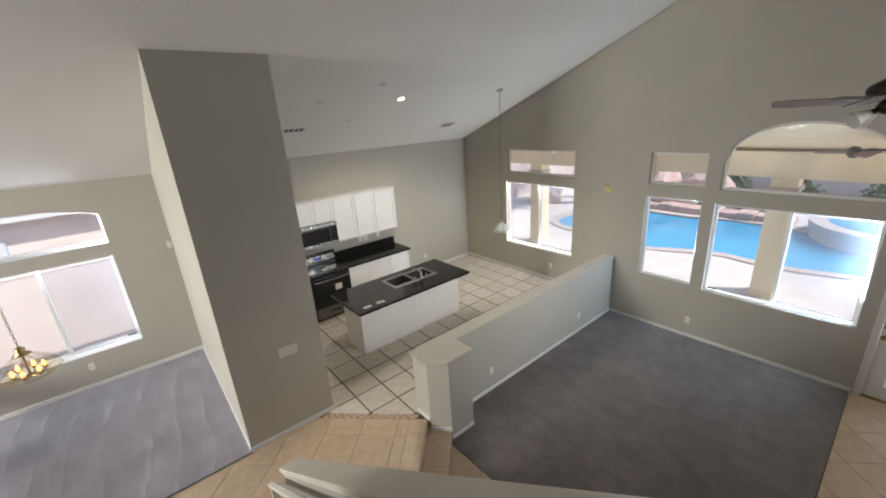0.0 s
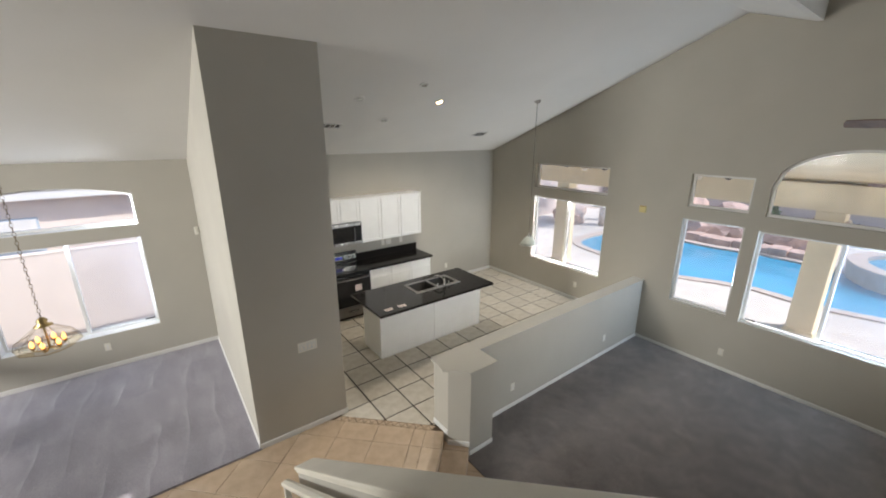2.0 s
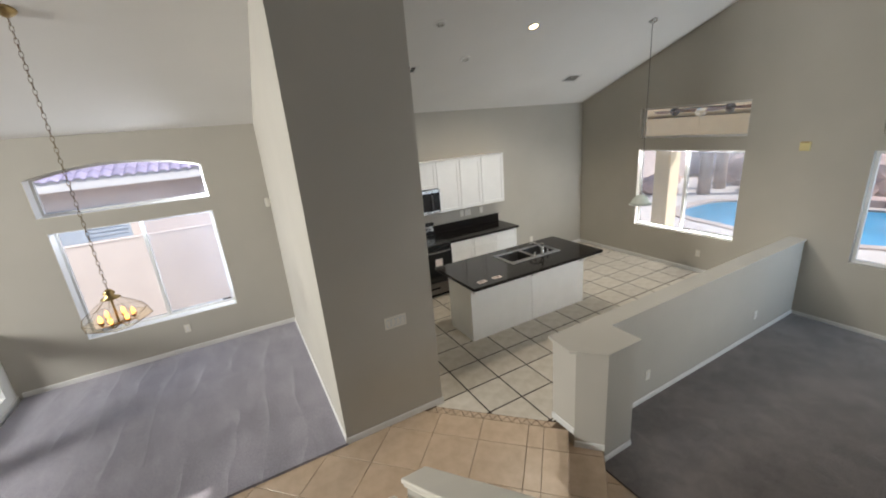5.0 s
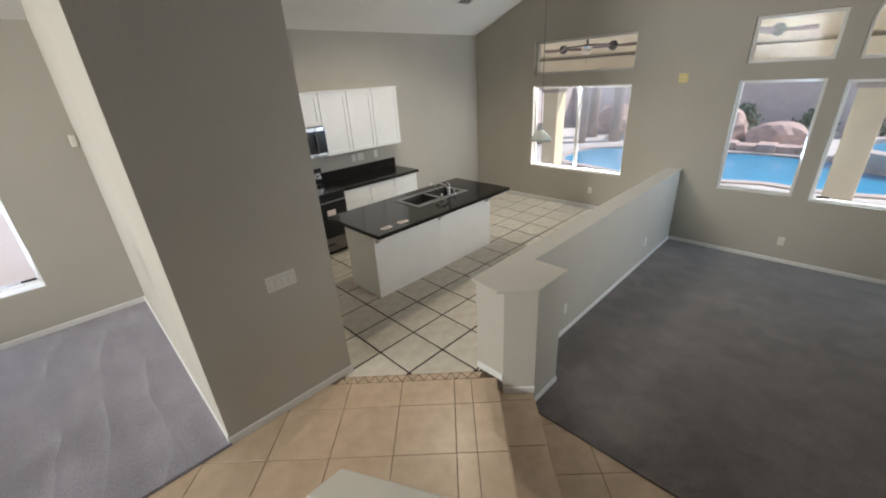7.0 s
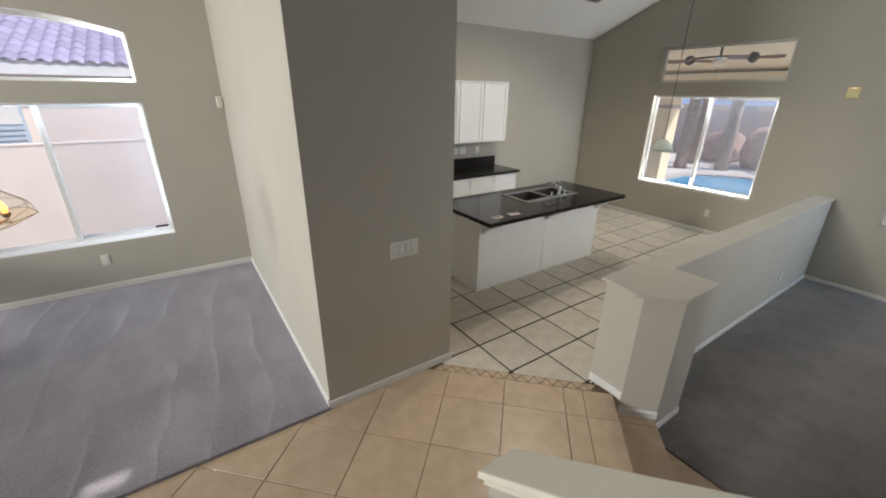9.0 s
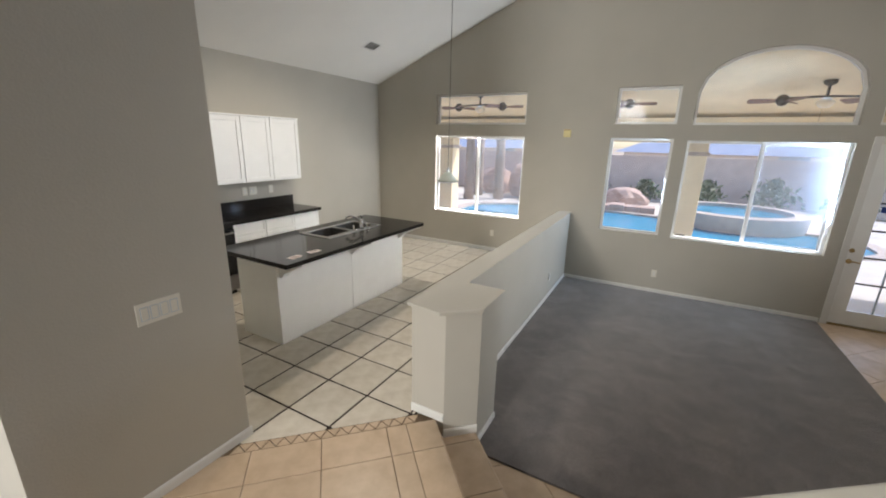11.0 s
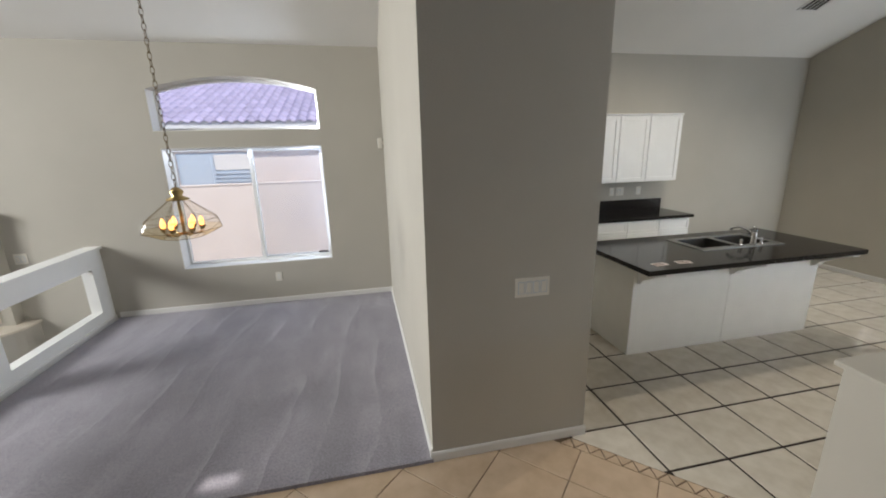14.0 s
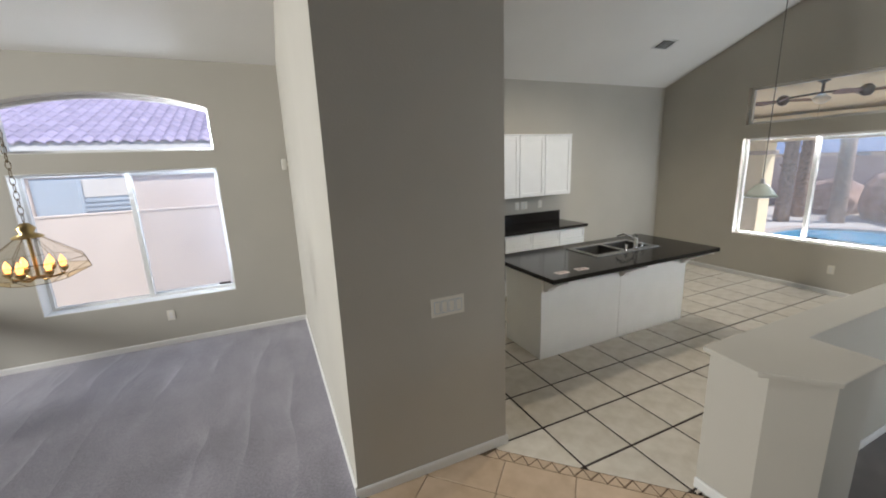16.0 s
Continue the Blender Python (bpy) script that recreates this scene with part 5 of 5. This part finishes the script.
def hip_house(name, x0, x1, y0, y1, eave, ridge, label):
    ob = thing(name, (x0, y0, GZ), label, "house", "neighbouring houses")
    w, d, e, t = x1 - x0, y1 - y0, eave - GZ, ridge - GZ
    part("wall", box((0, 0, 0), (w, d, e)), STUCCO_P, ob)
    bm = bmesh.new()
    o, m = 0.5, min(w, d) / 2
    base = [(-o, -o, e), (w + o, -o, e), (w + o, d + o, e), (-o, d + o, e)]
    rd = [(w / 2, m, t), (w / 2, d - m, t)] if d > w else [(m, d / 2, t), (w - m, d / 2, t)]
    b = [bm.verts.new(p) for p in base]
    r = [bm.verts.new(p) for p in rd]
    faces = ((b[0], b[1], r[0]), (b[1], b[2], r[1], r[0]), (b[2], b[3], r[1]), (b[3], b[0], r[0], r[1])) if d > w else ((b[0], b[1], r[1], r[0]), (b[1], b[2], r[1]), (b[2], b[3], r[0], r[1]), (b[3], b[0], r[0]))
    for f in faces:
        bm.faces.new(f)
    bm.faces.new(b[::-1])
    part("roof", bm, FARROOF, ob, "blue-grey tile roof")
    for y in (d * 0.3, d * 0.7):
        part("window", box((-0.03, y - 0.6, 1.0), (0.02, y + 0.6, 2.0)), LOUVER, ob)


hip_house("neighbour_house", 26, 36, -6, 5, 1.6, 3.9, "single-storey tan house with tile roof behind the yard wall")
hip_house("neighbour_house", 27, 38, 9, 21, 1.6, 3.9, "single-storey tan house with tile roof beyond the palms")

# ---- outside, dining side ----
# Pale ground out of sight, added as a reflector for the side wall.
tagged(link_mesh("bounce_slab", box((-9, 8.28, GZ - 0.2), (7.2, 10.36, GZ + 0.02)), DECK), "added pale slab that bounces light onto the side wall", "pavement", kind="structure")
sf = tagged(new("side_wall"), "pale block wall along the side yard", "yard wall", kind="structure")
part("block_wall", box((-9, 10.4, GZ - 0.1), (7.2, 10.55, 1.33)), STUCCO_P, sf)
part("coping", box((-9, 10.39, 1.33), (7.2, 10.56, 1.35)), STUCCO_P, sf)
nh = thing("side_house", (-3, 11.5, GZ), "pink stucco neighbour house with clay tile roof and grey shuttered window", "house")
part("wall", box((-7, -0.28, 0), (9, 0.3, 2.66)), STUCCO_P, nh)
part("fascia", box((-7, -0.58, 2.64), (9, -0.555, 2.83), 0.006), TRIM, nh, "white fascia board")
part("soffit", box((-7, -0.555, 2.66), (9, 0, 2.70)), STUCCO_P, nh)
RS = math.atan(0.36)
bm = bmesh.new()
hexa(bm, [(-7, -0.55, 2.80), (-7, 5.0, 2.80 + 5.55 * 0.36), (-7, 5.0, 2.70 + 5.55 * 0.36), (-7, -0.55, 2.70)], [(9, -0.55, 2.80), (9, 5.0, 2.80 + 5.55 * 0.36), (9, 5.0, 2.70 + 5.55 * 0.36), (9, -0.55, 2.70)])
roof = part("roof", bm, ROOFTILE, nh)
win = part("window", box((0.23, -0.33, 1.50), (1.51, -0.28, 2.29), 0.004), LOUVER, nh, "blue-grey shuttered window")
part("shutter", box((0.26, -0.345, 1.53), (0.80, -0.33, 2.26), 0.004), LOUVER, win)
part("blind", box((0.86, -0.35, 1.98), (1.48, -0.33, 2.26), 0.004), TRIM, win, "white blind")
for i in range(6):
    part("slat", box((0.86, -0.355, 1.53 + 0.075 * i), (1.48, -0.325, 1.575 + 0.075 * i), 0.004), LOUVER, win)

# barrel roof tiles
bm = bmesh.new()
W, L = 0.175, 0.31
prof = [(-W / 2, 0.0), (-W * 0.36, 0.026), (-W * 0.15, 0.046), (W * 0.05, 0.05), (W * 0.22, 0.032), (W * 0.36, 0.01), (W / 2, 0.0)]
rows = [[bm.verts.new((x, y, z + lift)) for x, z in prof] for y, lift in ((0, 0.028), (L + 0.05, 0.004))]
for a, b in zip(range(len(prof) - 1), range(1, len(prof))):
    bm.faces.new((rows[0][a], rows[0][b], rows[1][b], rows[1][a]))
lip = [bm.verts.new((x, 0, z + 0.010)) for x, z in prof]
for a in range(len(prof) - 1):
    bm.faces.new((lip[a], lip[a + 1], rows[0][a + 1], rows[0][a]))
first = part("roof_tile", bm, ROOFTILE, roof, smooth=True)
for i in range(27):
    for j in range(11):
        if i == 0 and j == 0:
            o = first
        else:
            o = new("roof_tile", first.data)
            o.parent = roof
        d = -0.60 + L * j * math.cos(RS)
        o.matrix_basis = Matrix.Translation((-1.2 + W * i, d, 2.80 + (d + 0.55) * 0.36)) @ Matrix.Rotation(RS, 4, "X")

# ---- floor tiles ----
def lay(parent, planes, size, origin, turn, z, mat, gap, area, thick=0.012):
    """Square tiles in a turned grid, cut to the floor's outline, each a piece of its own."""
    c, s = math.cos(radians(turn)), math.sin(radians(turn))
    (u0, u1), (v0, v1) = area
    full = None
    h = size / 2 - gap / 2
    for i in range(u0, u1):
        for j in range(v0, v1):
            cu, cv = origin[0] + (i + 0.5) * size, origin[1] + (j + 0.5) * size
            cx, cy = cu * c - cv * s, cu * s + cv * c
            quad = [(cx + p * c - q * s, cy + p * s + q * c) for p, q in ((-h, -h), (h, -h), (h, h), (-h, h))]
            cut = clip(quad, planes)
            if len(cut) < 3:
                continue
            area2 = abs(sum(cut[k - 1][0] * cut[k][1] - cut[k][0] * cut[k - 1][1] for k in range(len(cut))))
            if area2 < 0.0008:
                continue
            if area2 > 2 * (size - gap) ** 2 * 0.999 and len(cut) == 4:
                if full is None:
                    full = tile_mesh([(p, q) for p, q in ((-h, -h), (h, -h), (h, h), (-h, h))], thick, mat)
                o = new("tile", full)
                o.rotation_euler[2] = radians(turn)
                o.location = (cx, cy, z)
            else:
                mx, my = sum(p[0] for p in cut) / len(cut), sum(p[1] for p in cut) / len(cut)
                o = new("tile", tile_mesh([(p[0] - mx, p[1] - my) for p in cut], thick, mat))
                o.location = (mx, my, z)
            o.parent = parent


def tile_mesh(poly, thick, mat):
    """A tile with eased top edges; its top is at height 0."""
    e = 0.0025
    bm = bmesh.new()
    k = len(poly)
    mx, my = sum(p[0] for p in poly) / k, sum(p[1] for p in poly) / k
    inner = []
    for p in poly:
        d = Vector((mx - p[0], my - p[1]))
        d = d * min(0.4, e * 1.4 / max(d.length, 1e-3))
        inner.append((p[0] + d.x, p[1] + d.y))
    rings = [[bm.verts.new((*p, z)) for p in ring] for ring, z in ((poly, -thick), (poly, -e), (inner, 0.0))]
    for a, b in zip(rings, rings[1:]):
        for i in range(k):
            bm.faces.new((a[i], a[(i + 1) % k], b[(i + 1) % k], b[i]))
    bm.faces.new(rings[2])
    bmesh.ops.recalc_face_normals(bm, faces=bm.faces)
    me = bpy.data.meshes.new("tile")
    bm.to_mesh(me)
    bm.free()
    me.materials.append(mat)
    return me


lay(floor_k, KITCHEN, 0.4085, (2.103, 4.635), 0, 0.0, TILE_K, 0.016, ((-1, 13), (-2, 9)))
P = 0.432
G = 0.004
# turned grid: along u = (x + y) / sqrt 2 the axis is at 45 degrees, v' = (y - x) / sqrt 2
lay(floor_h, HALL + [(r2, -r2, -1.407)], P, (3.963 - 6 * P, 1.404), 45, 0.0, TILE_H, G, ((0, 9), (0, 10)))
for v0, v1 in ((-1.402, -1.268), (-1.264, V1)):
    for i in range(9):
        u = 3.963 + (i - 6) * P
        ring = [((u_ + v_) * r2, (u_ - v_) * r2) for u_, v_ in ((u + 0.002, v0), (u + P - 0.002, v0), (u + P - 0.002, v1), (u + 0.002, v1))]
        cut = clip(ring, HALL)
        if len(cut) > 2:
            o = new("tile", tile_mesh(cut, 0.012, TILE_H))
            o.parent = floor_h
# step treads and lower entry
for i in range(9):
    u = 3.963 + 0.14 + (i - 6) * P
    ring = [((u_ + v_) * r2, (u_ - v_) * r2) for u_, v_ in ((u + 0.002, V1 + 0.012), (u + P - 0.002, V1 + 0.012), (u + P - 0.002, V2), (u + 0.002, V2))]
    cut = clip(ring, [(r2, r2, 4.72)])
    if len(cut) > 2:
        o = new("tile", tile_mesh(cut, 0.012, TILE_H))
        o.location = (0, 0, -0.13)
        o.parent = floor_s
    for v, z, par in ((V1, 0.0, floor_h), (V2, -0.13, floor_s)):
        a, b = [((u_ + v) * r2, (u_ - v) * r2) for u_ in (u + 0.002, min(u + P - 0.002, 4.655))]
        if u + 0.02 < 4.655:
            n = Vector((r2, -r2, 0))
            bm = bmesh.new()
            hexa(bm, [Vector((*a, z)), Vector((*b, z)), Vector((*b, z - 0.128)), Vector((*a, z - 0.128))], [Vector((*p, q)) + n * 0.01 for p, q in ((a, z - 0.003), (b, z - 0.003), (b, z - 0.128), (a, z - 0.128))])
            part("riser_tile", bm, TILE_H, par)
lay(floor_l, [(1, 0, 2.672), (-r2, r2, 0.752), (0, -1, 1.4), (0, 1, 4.05)], P, (4.397 - 10 * P, 0.41 - 4 * P), 45, LOW, TILE_H, G, ((0, 12), (-4, 6)))
lay(floor_l, [(-1, 0, -2.674), (0, 1, 0.782), (0, -1, 0.9), (1, 0, EAST)], P, (4.397 - 10 * P, 0.41 - 4 * P), 45, LOW, TILE_H, G, ((0, 16), (-14, 6)))

# decorative border strip between hall and kitchen
n = 13
for i in range(n):
    v0 = -2.40 + 1.2 * i / n
    v1 = v0 + 1.2 / n
    h = 0.6 / n
    tris = [((4.667, v0 + 0.004), (4.667, v1 - 0.004), (4.731, v0 + h)), ((4.738, v0 + h + 0.004), (4.738, v1 + h - 0.004), (4.674, v1))]
    for t3 in tris:
        pts = [((u + v) * r2, (u - v) * r2) for u, v in t3]
        cut = clip(pts, [(0, 1, 5.036), (1, 0, 2.56)])
        if len(cut) > 2:
            if sum(cut[k - 1][0] * cut[k][1] - cut[k][0] * cut[k - 1][1] for k in range(len(cut))) < 0:
                cut = cut[::-1]
            o = new("border_tile", tile_mesh(cut, 0.012, TILE_H))
            o.parent = floor_h
